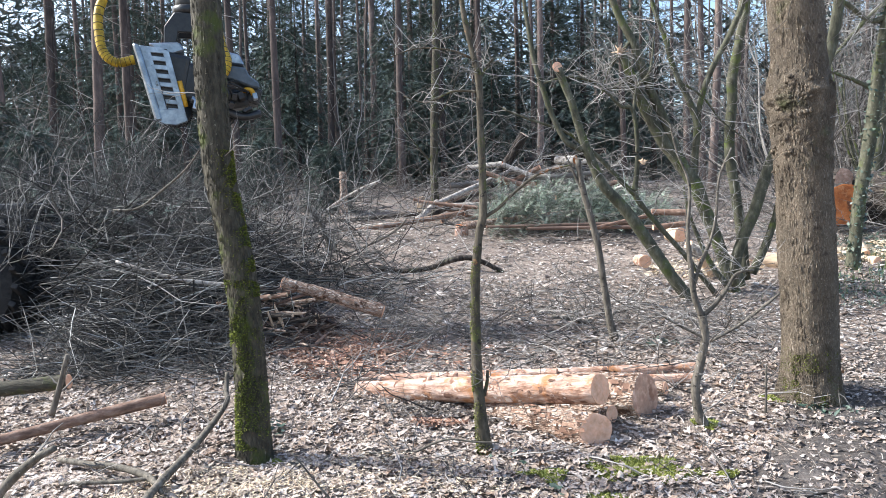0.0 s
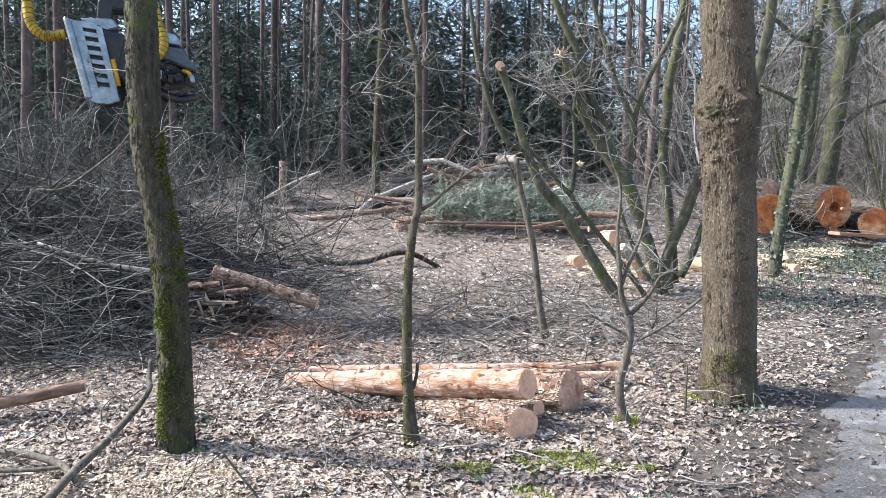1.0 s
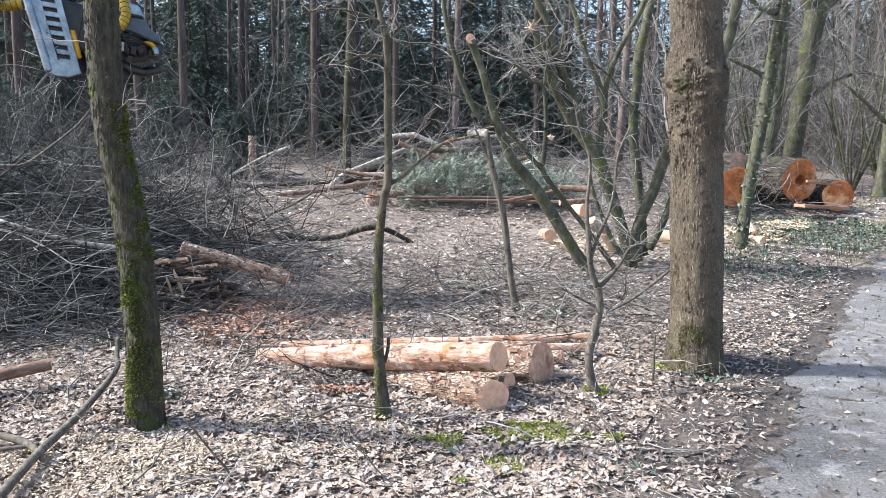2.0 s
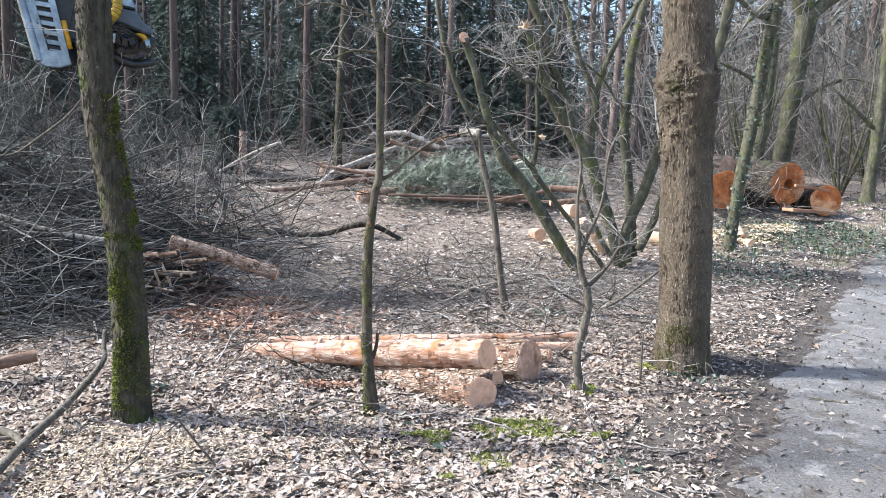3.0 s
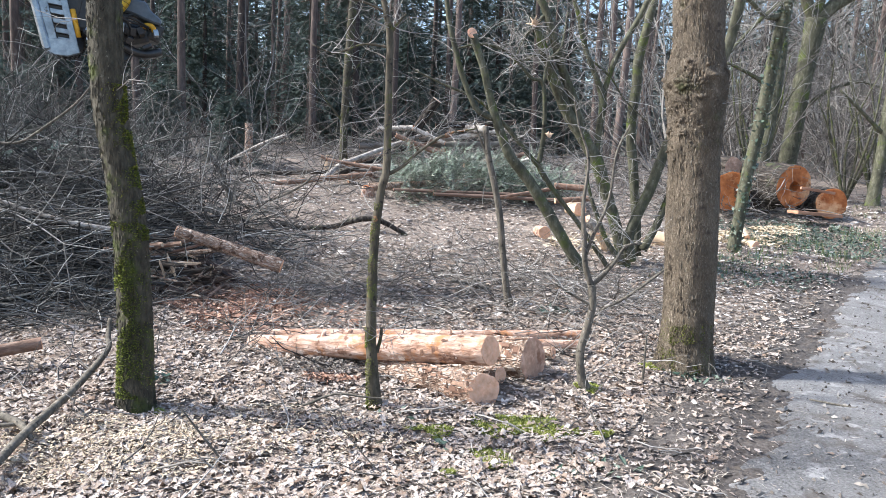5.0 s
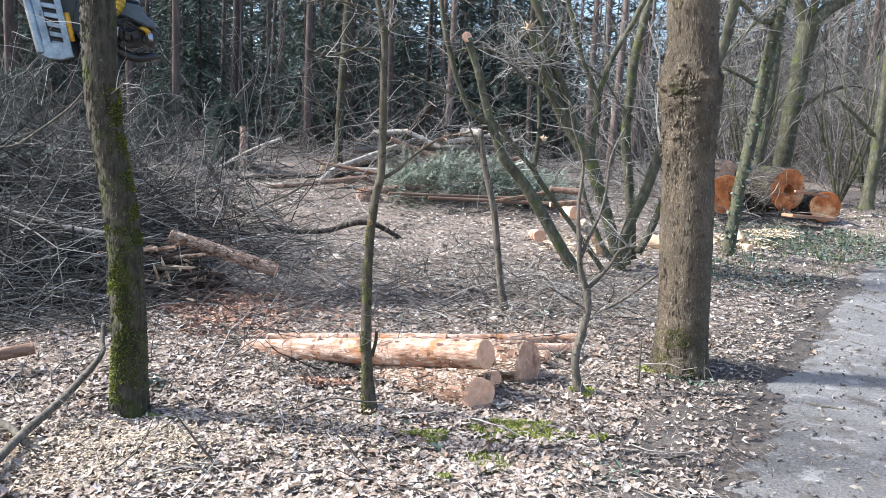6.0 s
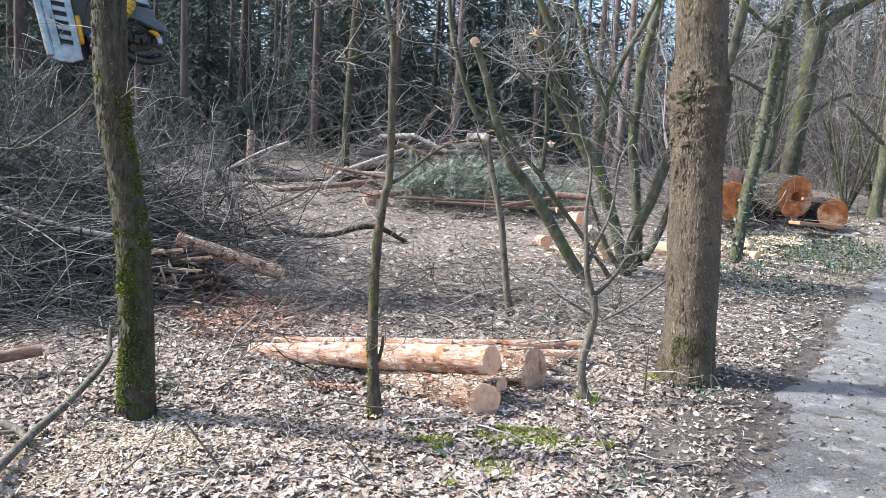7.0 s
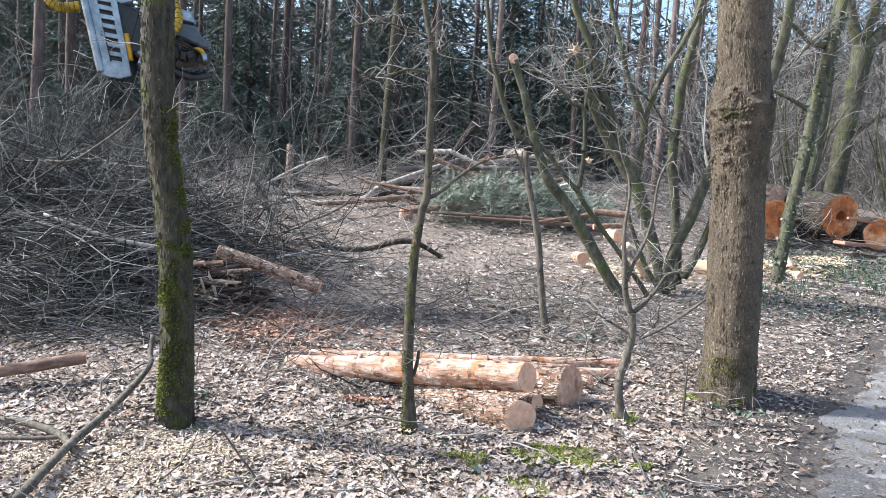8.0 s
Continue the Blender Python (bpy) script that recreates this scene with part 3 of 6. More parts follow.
sap = tree("sapling", SAP_ROWS,
     [[(0.268, 4.470, 1.492, 0.014), (0.357, 4.470, 1.545, 0.012), (0.474, 4.470, 1.652, 0.010), (0.627, 4.470, 1.757, 0.009), (0.820, 4.470, 1.803, 0.005)], [(0.259, 4.470, 2.327, 0.010), (0.300, 4.470, 2.397, 0.009), (0.351, 4.470, 2.460, 0.007)], [(0.246, 4.470, 0.372, 0.014), (0.267, 4.470, 0.464, 0.012), (0.272, 4.470, 0.533, 0.010)],
      [(0.229, 4.470, 2.458, 0.009), (0.092, 4.470, 2.513, 0.007), (-0.109, 4.470, 2.529, 0.005), (-0.272, 4.470, 2.483, 0.003)], [(0.251, 4.470, 2.260, 0.009), (0.102, 4.470, 2.266, 0.007), (-0.064, 4.470, 2.204, 0.005), (-0.199, 4.470, 2.244, 0.003)]],
     M_sapling, "thin crooked sapling with mossy foot and bare twigs", "sapling", 11, 0.36, 0.0028, 10, 0.14, 5)
trunk_moss(sap, SAP_ROWS, 0.0, 0.40, 120, 300, 3200, gm, 0.006)
# forked shrub beside the log pile
tree("forked_sapling", [(1.782, 4.870, -0.022, 0.046), (1.741, 4.870, 0.120, 0.032), (1.725, 4.870, 0.286, 0.030), (1.762, 4.870, 0.452, 0.029), (1.791, 4.870, 0.617, 0.027), (1.771, 4.870, 0.772, 0.029)],
     [[(1.772, 4.870, 0.759, 0.023), (1.719, 4.870, 0.900, 0.021), (1.695, 4.870, 1.100, 0.019), (1.673, 4.870, 1.338, 0.013), (1.686, 4.870, 1.653, 0.010), (1.603, 4.870, 1.881, 0.008), (1.556, 4.870, 2.070, 0.006)],
      [(1.783, 4.870, 0.772, 0.017), (1.857, 4.870, 0.843, 0.015), (1.933, 4.870, 0.939, 0.013), (2.007, 4.870, 1.051, 0.011), (2.123, 4.870, 1.075, 0.008)],
      [(1.713, 4.870, 0.980, 0.015), (1.760, 4.870, 1.122, 0.013), (1.833, 4.870, 1.297, 0.011), (1.866, 4.870, 1.445, 0.010), (1.887, 4.870, 1.703, 0.008), (1.969, 4.870, 1.902, 0.006)],
      [(1.787, 4.870, 0.617, 0.010), (1.674, 4.870, 0.675, 0.010), (1.566, 4.870, 0.733, 0.008), (1.502, 4.870, 0.772, 0.006)]],
     M_greybark, "grey forked sapling with bare twigs", "sapling", 14, 0.38, 0.0028, 10, 0.08, 6)
# thin dark pole-like sapling in the clearing
tree("pole_sapling", [(1.716, 6.970, 0.172, 0.049), (1.661, 6.970, 0.297, 0.038), (1.597, 6.970, 0.684, 0.033), (1.543, 6.970, 1.076, 0.033), (1.466, 6.970, 1.406, 0.033), (1.393, 6.970, 1.678, 0.030), (1.354, 6.970, 1.948, 0.027)], [[(1.422, 6.970, 1.569, 0.014), (1.280, 6.970, 1.889, 0.011), (1.229, 6.970, 1.995, 0.008)]],
     M_greybark, "thin dark snapped sapling in the leaves", "sapling", 3, 0.3, 0.003, 8, 0.08, 7)

# hazel clump
hz = Vector((3.720, 9.100, 0.293))
hazel = root("hazel_clump", hz, "many-stemmed hazel with green-grey mossy stems", "shrub")
gen = np.random.default_rng(11)
hz_tw = Shell()


def hazel_stem(rows):
    s = Shell()
    stem(s, rows, 9, 6, 0.05)
    part("stem", s, M_hazel, hazel, shift=hz)
    shoots(hz_tw, rows, 22, 0.75, 0.0055, gen, 0.2)


hazel_stem([(3.743, 9.100, 0.293, 0.092), (3.632, 9.100, 0.683, 0.082), (3.501, 9.100, 1.052, 0.078), (3.356, 9.100, 1.416, 0.085), (3.241, 9.100, 1.703, 0.089), (3.044, 9.100, 1.984, 0.082), (2.835, 9.100, 2.260, 0.078), (2.705, 9.100, 2.502, 0.075), (2.576, 9.100, 2.741, 0.068), (2.441, 9.100, 3.083, 0.060), (2.328, 9.100, 3.339, 0.050)])
hazel_stem([(3.171, 9.100, 1.809, 0.071), (3.010, 9.100, 2.126, 0.064), (2.878, 9.100, 2.477, 0.057), (2.718, 9.100, 2.821, 0.057), (2.590, 9.100, 3.163, 0.053), (2.463, 9.100, 3.501, 0.050), (2.320, 9.100, 3.766, 0.046), (2.104, 9.100, 4.291, 0.039), (1.762, 9.100, 5.190, 0.028)])
hazel_stem([(3.223, 9.100, 1.732, 0.050), (3.255, 9.100, 2.104, 0.043), (3.281, 9.100, 2.445, 0.050), (3.184, 9.100, 2.711, 0.036), (3.049, 9.100, 2.985, 0.032), (2.946, 9.100, 3.260, 0.032), (2.873, 9.100, 3.533, 0.028), (2.764, 9.100, 3.802, 0.028), (2.602, 9.100, 4.404, 0.021)])
hazel_stem([(3.274, 9.100, 2.430, 0.036), (3.309, 9.100, 2.662, 0.036), (3.385, 9.100, 2.938, 0.036), (3.513, 9.100, 3.217, 0.036), (3.645, 9.100, 3.453, 0.036), (3.748, 9.100, 3.672, 0.039), (3.835, 9.100, 3.889, 0.039), (4.004, 9.100, 4.531, 0.028), (4.202, 9.100, 5.644, 0.018)])
hazel_stem([(3.772, 9.000, 0.400, 0.077), (3.724, 9.000, 0.698, 0.070), (3.814, 9.000, 0.999, 0.067), (3.943, 9.000, 1.300, 0.070), (4.065, 9.000, 1.674, 0.070), (4.170, 9.000, 1.972, 0.063), (4.352, 9.000, 2.345, 0.060), (4.674, 9.000, 2.799, 0.060), (4.836, 9.000, 3.134, 0.063), (4.925, 9.000, 3.476, 0.067), (4.992, 9.000, 3.962, 0.063), (5.011, 9.000, 4.663, 0.049), (4.971, 9.000, 5.753, 0.032)])
hazel_stem([(3.972, 9.300, 0.440, 0.073), (3.926, 9.300, 0.978, 0.065), (3.842, 9.300, 1.583, 0.065), (3.773, 9.300, 2.014, 0.065), (3.767, 9.300, 2.363, 0.065), (3.798, 9.300, 2.734, 0.065), (3.796, 9.300, 3.027, 0.065), (3.861, 9.300, 3.359, 0.058), (3.913, 9.300, 3.652, 0.055), (3.965, 9.300, 3.944, 0.051), (3.997, 9.300, 4.798, 0.040), (3.960, 9.300, 6.040, 0.025)])
hazel_stem([(4.018, 9.200, 0.533, 0.058), (4.187, 9.200, 0.883, 0.050), (4.295, 9.200, 1.192, 0.043), (4.391, 9.200, 1.537, 0.043), (4.467, 9.200, 1.916, 0.036)])
hazel_stem([(3.430, 8.900, 0.329, 0.035), (3.210, 8.900, 0.617, 0.035), (2.993, 8.900, 0.886, 0.031), (2.716, 8.900, 1.206, 0.031), (2.505, 8.900, 1.468, 0.035), (2.437, 8.900, 1.607, 0.035), (2.457, 8.900, 1.841, 0.031), (2.470, 8.900, 2.171, 0.028), (2.418, 8.900, 2.606, 0.024), (2.270, 8.900, 2.665, 0.021), (2.093, 8.900, 2.838, 0.017), (1.892, 8.900, 2.981, 0.017), (1.572, 8.900, 3.025, 0.014), (1.228, 8.900, 2.926, 0.010)])
hazel_stem([(2.439, 8.900, 1.578, 0.031), (2.259, 8.900, 1.760, 0.028), (2.025, 8.900, 2.020, 0.028), (1.835, 8.900, 2.189, 0.024), (1.648, 8.900, 2.343, 0.021), (1.430, 8.900, 2.439, 0.017), (1.145, 8.900, 2.536, 0.014), (0.827, 8.900, 2.670, 0.010)])
hazel_stem([(2.425, 8.900, 2.606, 0.017), (2.471, 8.900, 2.885, 0.017), (2.624, 8.900, 3.067, 0.014), (2.681, 8.900, 3.481, 0.010)])
hazel_stem([(3.633, 9.000, 0.396, 0.042), (3.416, 9.000, 0.686, 0.035), (3.278, 9.000, 0.977, 0.028), (3.135, 9.000, 1.336, 0.021), (3.070, 9.000, 1.695, 0.014)])
hazel_stem([(2.409, 9.100, 3.011, 0.018), (2.197, 9.100, 2.891, 0.018), (2.107, 9.100, 2.933, 0.014)])
hazel_stem([(3.066, 9.100, 2.972, 0.014), (3.281, 9.100, 2.824, 0.014), (3.420, 9.100, 2.690, 0.014), (3.575, 9.100, 2.485, 0.011), (3.906, 9.100, 2.215, 0.007)])
hazel_stem([(2.436, 9.100, 3.465, 0.021), (2.247, 9.100, 3.243, 0.018), (2.149, 9.100, 3.062, 0.014), (2.090, 9.100, 2.848, 0.011)])
part("crown", hz_tw, M_paletwig, hazel, shift=hz, kind="stuff")
for at, size in (((2.300, 9.050, 3.342), 0.11), ((2.529, 8.850, 1.970), 0.07)):
    s = Shell()
    for k in range(14):
        d = gen.normal(0, 1, 3)
        d[2] = abs(d[2])
        d /= np.linalg.norm(d)
        tube(s, [np.array(at) - d * size * 0.3, np.array(at) + d * size * gen.uniform(0.5, 1.1)], [0.018, 0.003], 4)
    part("torn_end", s, M_torn, hazel, "pale splintered break", shift=hz)

# leaning sawn stem in front of the hazel
lean = tree("leaning_sapling", [(3.030, 8.600, 0.256, 0.081), (2.817, 8.600, 0.555, 0.071), (2.599, 8.600, 0.877, 0.071), (2.398, 8.600, 1.182, 0.071), (2.203, 8.600, 1.448, 0.067), (1.975, 8.600, 1.709, 0.060), (1.823, 8.600, 2.038, 0.054), (1.706, 8.600, 2.365, 0.047), (1.611, 8.600, 2.689, 0.044), (1.531, 8.600, 2.893, 0.044), (1.459, 8.600, 3.083, 0.050)],
     [[(1.776, 8.600, 2.116, 0.034), (1.564, 8.600, 2.210, 0.034), (1.435, 8.600, 2.427, 0.034), (1.333, 8.600, 2.670, 0.034), (1.267, 8.600, 2.894, 0.034), (1.178, 8.600, 3.179, 0.030), (1.117, 8.600, 3.558, 0.027), (1.011, 8.600, 4.306, 0.020)]],
     M_hazel, "leaning grey-green stem with a sawn tip", "tree", 12, 0.6, 0.0035, 10, 0.05, 12)
s = Shell()
disc(s, 0.062, 0.02, Matrix.Translation((1.446, 8.570, 3.097)) @ pose(0, 0, 0, 75, 0, 20), 18)
part("sawn_tip", s, M_cut, lean, "pale sawn tip", shift=lean.location)

# ivy-clad tree before the red logs
ivy = tree("ivy_tree", [(5.715, 9.900, 0.450, 0.101), (5.755, 9.900, 0.837, 0.085), (5.782, 9.900, 1.171, 0.085), (5.827, 9.900, 1.586, 0.085), (5.898, 9.900, 1.999, 0.085), (5.969, 9.900, 2.491, 0.089), (6.030, 9.900, 2.978, 0.089), (6.090, 9.900, 3.460, 0.085), (6.159, 9.900, 3.861, 0.077), (6.236, 9.900, 4.260, 0.070), (6.320, 9.900, 5.043, 0.058), (6.307, 9.900, 6.258, 0.043)],
     [[(5.347, 9.900, 3.265, 0.023), (5.577, 9.900, 3.542, 0.027), (5.848, 9.900, 3.837, 0.027), (6.111, 9.900, 4.054, 0.027)], [(6.166, 9.900, 3.877, 0.039), (5.891, 9.900, 3.840, 0.035), (5.609, 9.900, 4.053, 0.031), (5.338, 9.900, 4.186, 0.027)]], M_hazel, "slender leaning tree with climbing ivy", "tree", 22, 0.9, 0.005, 12, 0.05, 13)

# trees behind the red logs
tree("slender_tree", [(9.441, 15.500, 1.593, 0.145), (9.523, 15.500, 2.624, 0.133), (9.618, 15.500, 3.517, 0.121), (9.671, 15.500, 4.523, 0.109), (9.696, 15.500, 5.759, 0.097), (9.759, 15.500, 7.578, 0.073)], [[(9.618, 15.500, 3.517, 0.055), (8.951, 15.500, 3.850, 0.042), (8.387, 15.500, 4.060, 0.030)]],
     M_hazel, "slender grey-green tree behind the log stack", "tree", 10, 1.0, 0.006, 9, 0.05, 14)
tree("spreading_tree", [(11.335, 17.500, 1.772, 0.233), (11.441, 17.500, 2.651, 0.219), (11.544, 17.500, 3.808, 0.219), (11.693, 17.500, 4.956, 0.233), (11.759, 17.500, 5.594, 0.274)],
     [[(11.764, 17.500, 5.552, 0.178), (12.258, 17.500, 6.011, 0.171), (12.964, 17.500, 6.432, 0.144), (13.834, 17.500, 7.094, 0.109), (14.635, 17.500, 8.281, 0.068)], [(11.736, 17.500, 5.522, 0.150), (11.439, 17.500, 6.058, 0.137), (11.190, 17.500, 6.867, 0.116), (10.717, 17.500, 8.320, 0.068)],
      [(11.471, 17.500, 2.797, 0.062), (11.680, 17.500, 3.315, 0.055), (12.181, 17.500, 3.777, 0.048), (13.097, 17.500, 4.125, 0.041), (13.757, 17.500, 4.023, 0.027)], [(11.738, 17.500, 5.634, 0.123), (11.974, 17.500, 6.796, 0.103), (12.066, 17.500, 8.586, 0.062)]],
     M_hazel, "spreading oak with mossy forked limbs", "tree", 34, 1.5, 0.008, 12, 0.06, 15)
tree("edge_tree", [(11.151, 14.000, 1.219, 0.142), (11.201, 14.000, 1.844, 0.120), (11.250, 14.000, 2.676, 0.109), (11.290, 14.000, 3.847, 0.098), (11.254, 14.000, 5.560, 0.082)], [[(11.239, 14.000, 2.558, 0.044), (10.543, 14.000, 3.103, 0.033), (10.117, 14.000, 3.423, 0.022)]], M_hazel,
     "grey tree at the path's far bend", "tree", 10, 0.9, 0.005, 9, 0.05, 16)
tree("mossy_tree", [(-0.013, 16.300, 1.170, 0.096), (-0.023, 16.300, 2.105, 0.089), (-0.006, 16.300, 2.968, 0.089), (0.043, 16.300, 3.944, 0.089), (0.106, 16.300, 5.147, 0.089), (0.133, 16.300, 6.912, 0.070), (0.184, 16.300, 8.636, 0.051)],
     [[(-0.033, 16.300, 2.351, 0.032), (-0.443, 16.300, 2.818, 0.025), (-0.764, 16.300, 3.283, 0.019)], [(0.009, 16.300, 3.213, 0.032), (0.379, 16.300, 3.847, 0.025), (0.600, 16.300, 4.468, 0.019)]], M_mossbark, "slim mossy tree among the felled trunks", "tree", 14, 1.2, 0.005, 9, 0.06, 17)
for k, (px, d, sd) in enumerate(((0, 0, 21), (1.3, 0.8, 22), (2.4, -0.4, 23), (-1.2, 1.6, 24))):
    base = Vector((11.232, 15.000, 1.505)) + Vector((px, d, 0))
    base.z = float(ground_z(base.x, base.y))
    g2 = np.random.default_rng(sd)
    r = root("bare_shrub", base, "bare many-stemmed shrub by the path", "shrub", "shrubs by the path")
    tw = Shell()
    for j in range(8):
        a = g2.uniform(0, 6.28)
        top = base + Vector((0.9 * math.cos(a), 0.6 * math.sin(a), g2.uniform(2.2, 3.6)))
        mid = (base + top) / 2 + Vector(g2.normal(0, 0.12, 3))
        rows = [(*base, 0.03), (*mid, 0.024), (*top, 0.012)]
        s = Shell()
        stem(s, rows, 7, 5, 0.04)
        part("stem", s, M_hazel, r, shift=base)
        shoots(tw, rows, 12, 0.8, 0.005, g2, 0.2)
    part("crown", tw, M_twig, r, shift=base, kind="stuff")


# ---- logs ----
def log(name, a, b, ra, rb, bark, end, label, category="log", group="", sides=28, rough=0.05, hollow=False, freq=7.0, knots=0, flakes=0, slant=0.0):
    """A log from a to b with sawn ends; its own z runs along it; slant: how far the cut at b is turned towards the path."""
    a, b = Vector(a), Vector(b)
    length = (b - a).length
    ob = root(name, a, label, category, group)
    ob.rotation_mode = "QUATERNION"
    ob.rotation_quaternion = (b - a).to_track_quat("Z", "Y")
    s = Shell()
    n = max(8, int(length * (46 if flakes else 14)))
    t = np.linspace(0, 1, n)
    bow = 0.012 * length * np.sin(t * math.pi)
    gen = np.random.default_rng(int(abs(a.x * 977 + a.y * 331 + b.x * 57) * 10) % 9999)
    seed = gen.uniform(0, 50)
    pts = np.stack([bow, 0 * t, t * length], 1)
    rad = ra + (rb - ra) * t
    u = np.arange(sides) * 2 * math.pi / sides
    ring = np.zeros((n, sides, 3))
    for i in range(n):
        for j in range(sides):
            q = Vector((math.cos(u[j]) * 1.2, math.sin(u[j]) * 1.2, t[i] * length * 2.2 + seed))
            k = 1 + rough * (noise.noise(q * 1.2) + 0.6 * noise.noise(q * freq * 0.6))
            if flakes:
                k += rough * (0.55 * abs(noise.noise(q * 6.5)) + 0.45 * noise.noise(q * 15))
            ring[i, j] = (pts[i, 0] + rad[i] * k * math.cos(u[j]), rad[i] * k * math.sin(u[j]), pts[i, 2])
    if slant:
        way = ob.rotation_quaternion.inverted() @ ((b - a).normalized() + slant * Vector((-0.2, -0.96, 0.2)))
        for i in range(max(0, n - 14), n):
            w = 1 - (n - 1 - i) / 14
            ring[i, :, 2] -= w * ((ring[i, :, 0] - pts[i, 0]) * way.x + ring[i, :, 1] * way.y) / way.z
    s.add(ring.reshape(-1, 3), [(i * sides + j, i * sides + (j + 1) % sides, (i + 1) * sides + (j + 1) % sides, (i + 1) * sides + j)
                                for i in range(n - 1) for j in range(sides)])
    for k in range(knots):
        i, j = gen.integers(2, n - 2), gen.integers(0, sides)
        c = ring[i, j]
        out = np.array([math.cos(u[j]), math.sin(u[j]), 0.4])
        tube(s, [c - out * 0.02, c + out * 0.012, c + out * 0.03], [rad[i] * 0.28, rad[i] * 0.2, rad[i] * 0.15], 8, 0.1)
    body = part("bark", s, bark, ob)
    if flakes:
        fl = Shell()
        for k in range(flakes):
            i, a = gen.uniform(0.02, 0.98), gen.uniform(0, 2 * math.pi)
            q = Vector((math.cos(a) * 1.2, math.sin(a) * 1.2, i * length * 2.2 + seed))
            if noise.noise(q * 1.6) < 0.08:
                continue
            rr = (ra + (rb - ra) * i) * (1 + rough * (noise.noise(q * 1.2) + 0.6 * noise.noise(q * freq * 0.6))) + 0.001
            bw = 0.012 * length * math.sin(i * math.pi)
            da, dz = 0.03 + 0.16 * gen.uniform(0, 1) ** 2, 0.006 + 0.05 * gen.uniform(0, 1) ** 2
            lift = rough * rr * 0.3 + gen.uniform(0.0, 0.008, 4)
            vs = []
            for (sa, sz), up in zip(((-1, -0.8), (1, -1), (0.8, 1), (-1, 0.7)), lift):
                aa, zz = a + sa * da * gen.uniform(0.6, 1.2), i * length + sz * dz * gen.uniform(0.6, 1.3)
                vs.append((bw + (rr + up) * math.cos(aa), (rr + up) * math.sin(aa), zz))
            fl.add(vs, [(0, 1, 2, 3)])
        part("flaking_bark", fl, M_flake, body, "loose curling bark flakes", smooth=False, kind="stuff")
    for i, flip in ((0, -1), (n - 1, 1)):
        s = Shell()
        rim = ring[i].copy()
        rim[:, 2] += 0.002 * flip
        c = rim.mean(axis=0)
        inner = c + (rim - c) * 0.94
        inner[:, 2] += 0.004 * flip
        core = c + (rim - c) * (0.27 if hollow and flip > 0 else 0.45)
        core[:, 2] += 0.005 * flip
        verts = [*rim, *inner, *core]
        faces = []
        for k in range(2):
            for j in range(sides):
                q = (k * sides + j, k * sides + (j + 1) % sides, (k + 1) * sides + (j + 1) % sides, (k + 1) * sides + j)
                faces.append(q if flip > 0 else q[::-1])
        if hollow and flip > 0:
            deep = c + (rim - c) * 0.18
            deep[:, 2] -= 0.5
            verts += [*deep]
            faces += [(2 * sides + j, 2 * sides + (j + 1) % sides, 3 * sides + (j + 1) % sides, 3 * sides + j) for j in range(sides)]
            faces.append(tuple(3 * sides + j for j in range(sides)))
        else:
            q = tuple(2 * sides + j for j in range(sides))
            faces.append(q if flip > 0 else q[::-1])
        s.add(verts, faces)
        part("cut_face", s, end, ob, "sawn end", smooth=False)
    return ob


stack = "stacked pine logs"
log("pine_log", (-0.680, 5.760, 0.073), (1.052, 4.800, 0.300), 0.080, 0.104, M_peeled, M_cut, "thick peeling pine log on top of a small stack", "log", stack, 64, 0.07, knots=4, flakes=140, slant=0.33)
log("pine_log", (0.032, 5.560, 0.004), (0.985, 4.640, 0.062), 0.098, 0.120, M_scaly, M_cut, "scaly-barked pine log lying in the leaves", "log", stack, 64, 0.09, knots=3, flakes=900, slant=0.6)
log("pine_log", (0.870, 5.330, 0.014), (1.165, 4.950, 0.080), 0.06, 0.062, M_scaly, M_cut, "thin pine log wedged within the stack", "log", stack, 24, 0.05)
log("pine_log", (0.330, 6.000, 0.01), (1.446, 5.100, 0.150), 0.115, 0.168, M_scaly, M_cutdark, "thick pine log with a dark-rimmed weathered end", "log", stack, 56, 0.09, knots=2, flakes=500, slant=0.14)
log("pine_log", (-0.568, 6.000, 0.101), (0.895, 5.600, 0.197), 0.045, 0.058, M_peeled, M_cut, "thin peeled log behind the stack", "log", stack, 22, 0.05)
log("pine_log", (0.429, 6.050, 0.079), (2.150, 6.000, 0.124), 0.048, 0.048, M_peeled, M_cut, "thin peeled log behind the stack", "log", stack, 22, 0.05)
log("pine_log", (0.464, 5.850, 0.082), (2.014, 5.700, 0.120), 0.034, 0.038, M_peeled, M_cut, "slim peeled pole behind the stack", "log", stack, 18, 0.05)
log("pine_log", (1.054, 5.950, -0.003), (1.702, 5.450, 0.112), 0.045, 0.052, M_scaly, M_cut, "short thin log between the thick ones", "log", stack, 20, 0.05)

# log and splinters at the end of the brush pile
log("pine_log", (-1.594, 7.320, 0.800), (-0.584, 7.250, 0.487), 0.055, 0.066, M_scaly, M_cut, "pale pine log resting on the brush pile", "log", "", 28, 0.06, knots=3, flakes=300)

# red-hearted log stack by the path
red = "red-hearted logs"
log("felled_log", (8.161, 14.400, 1.528), (8.479, 12.750, 1.415), 0.38, 0.41, M_darkbark, M_cutred, "thick dark-barked log with a hollow orange heart", "log", red, 40, 0.10, hollow=True)
log("felled_log", (7.478, 14.400, 1.353), (7.178, 12.700, 1.283), 0.33, 0.36, M_darkbark, M_cutred, "dark-barked log with an orange sawn end", "log", red, 36, 0.10)
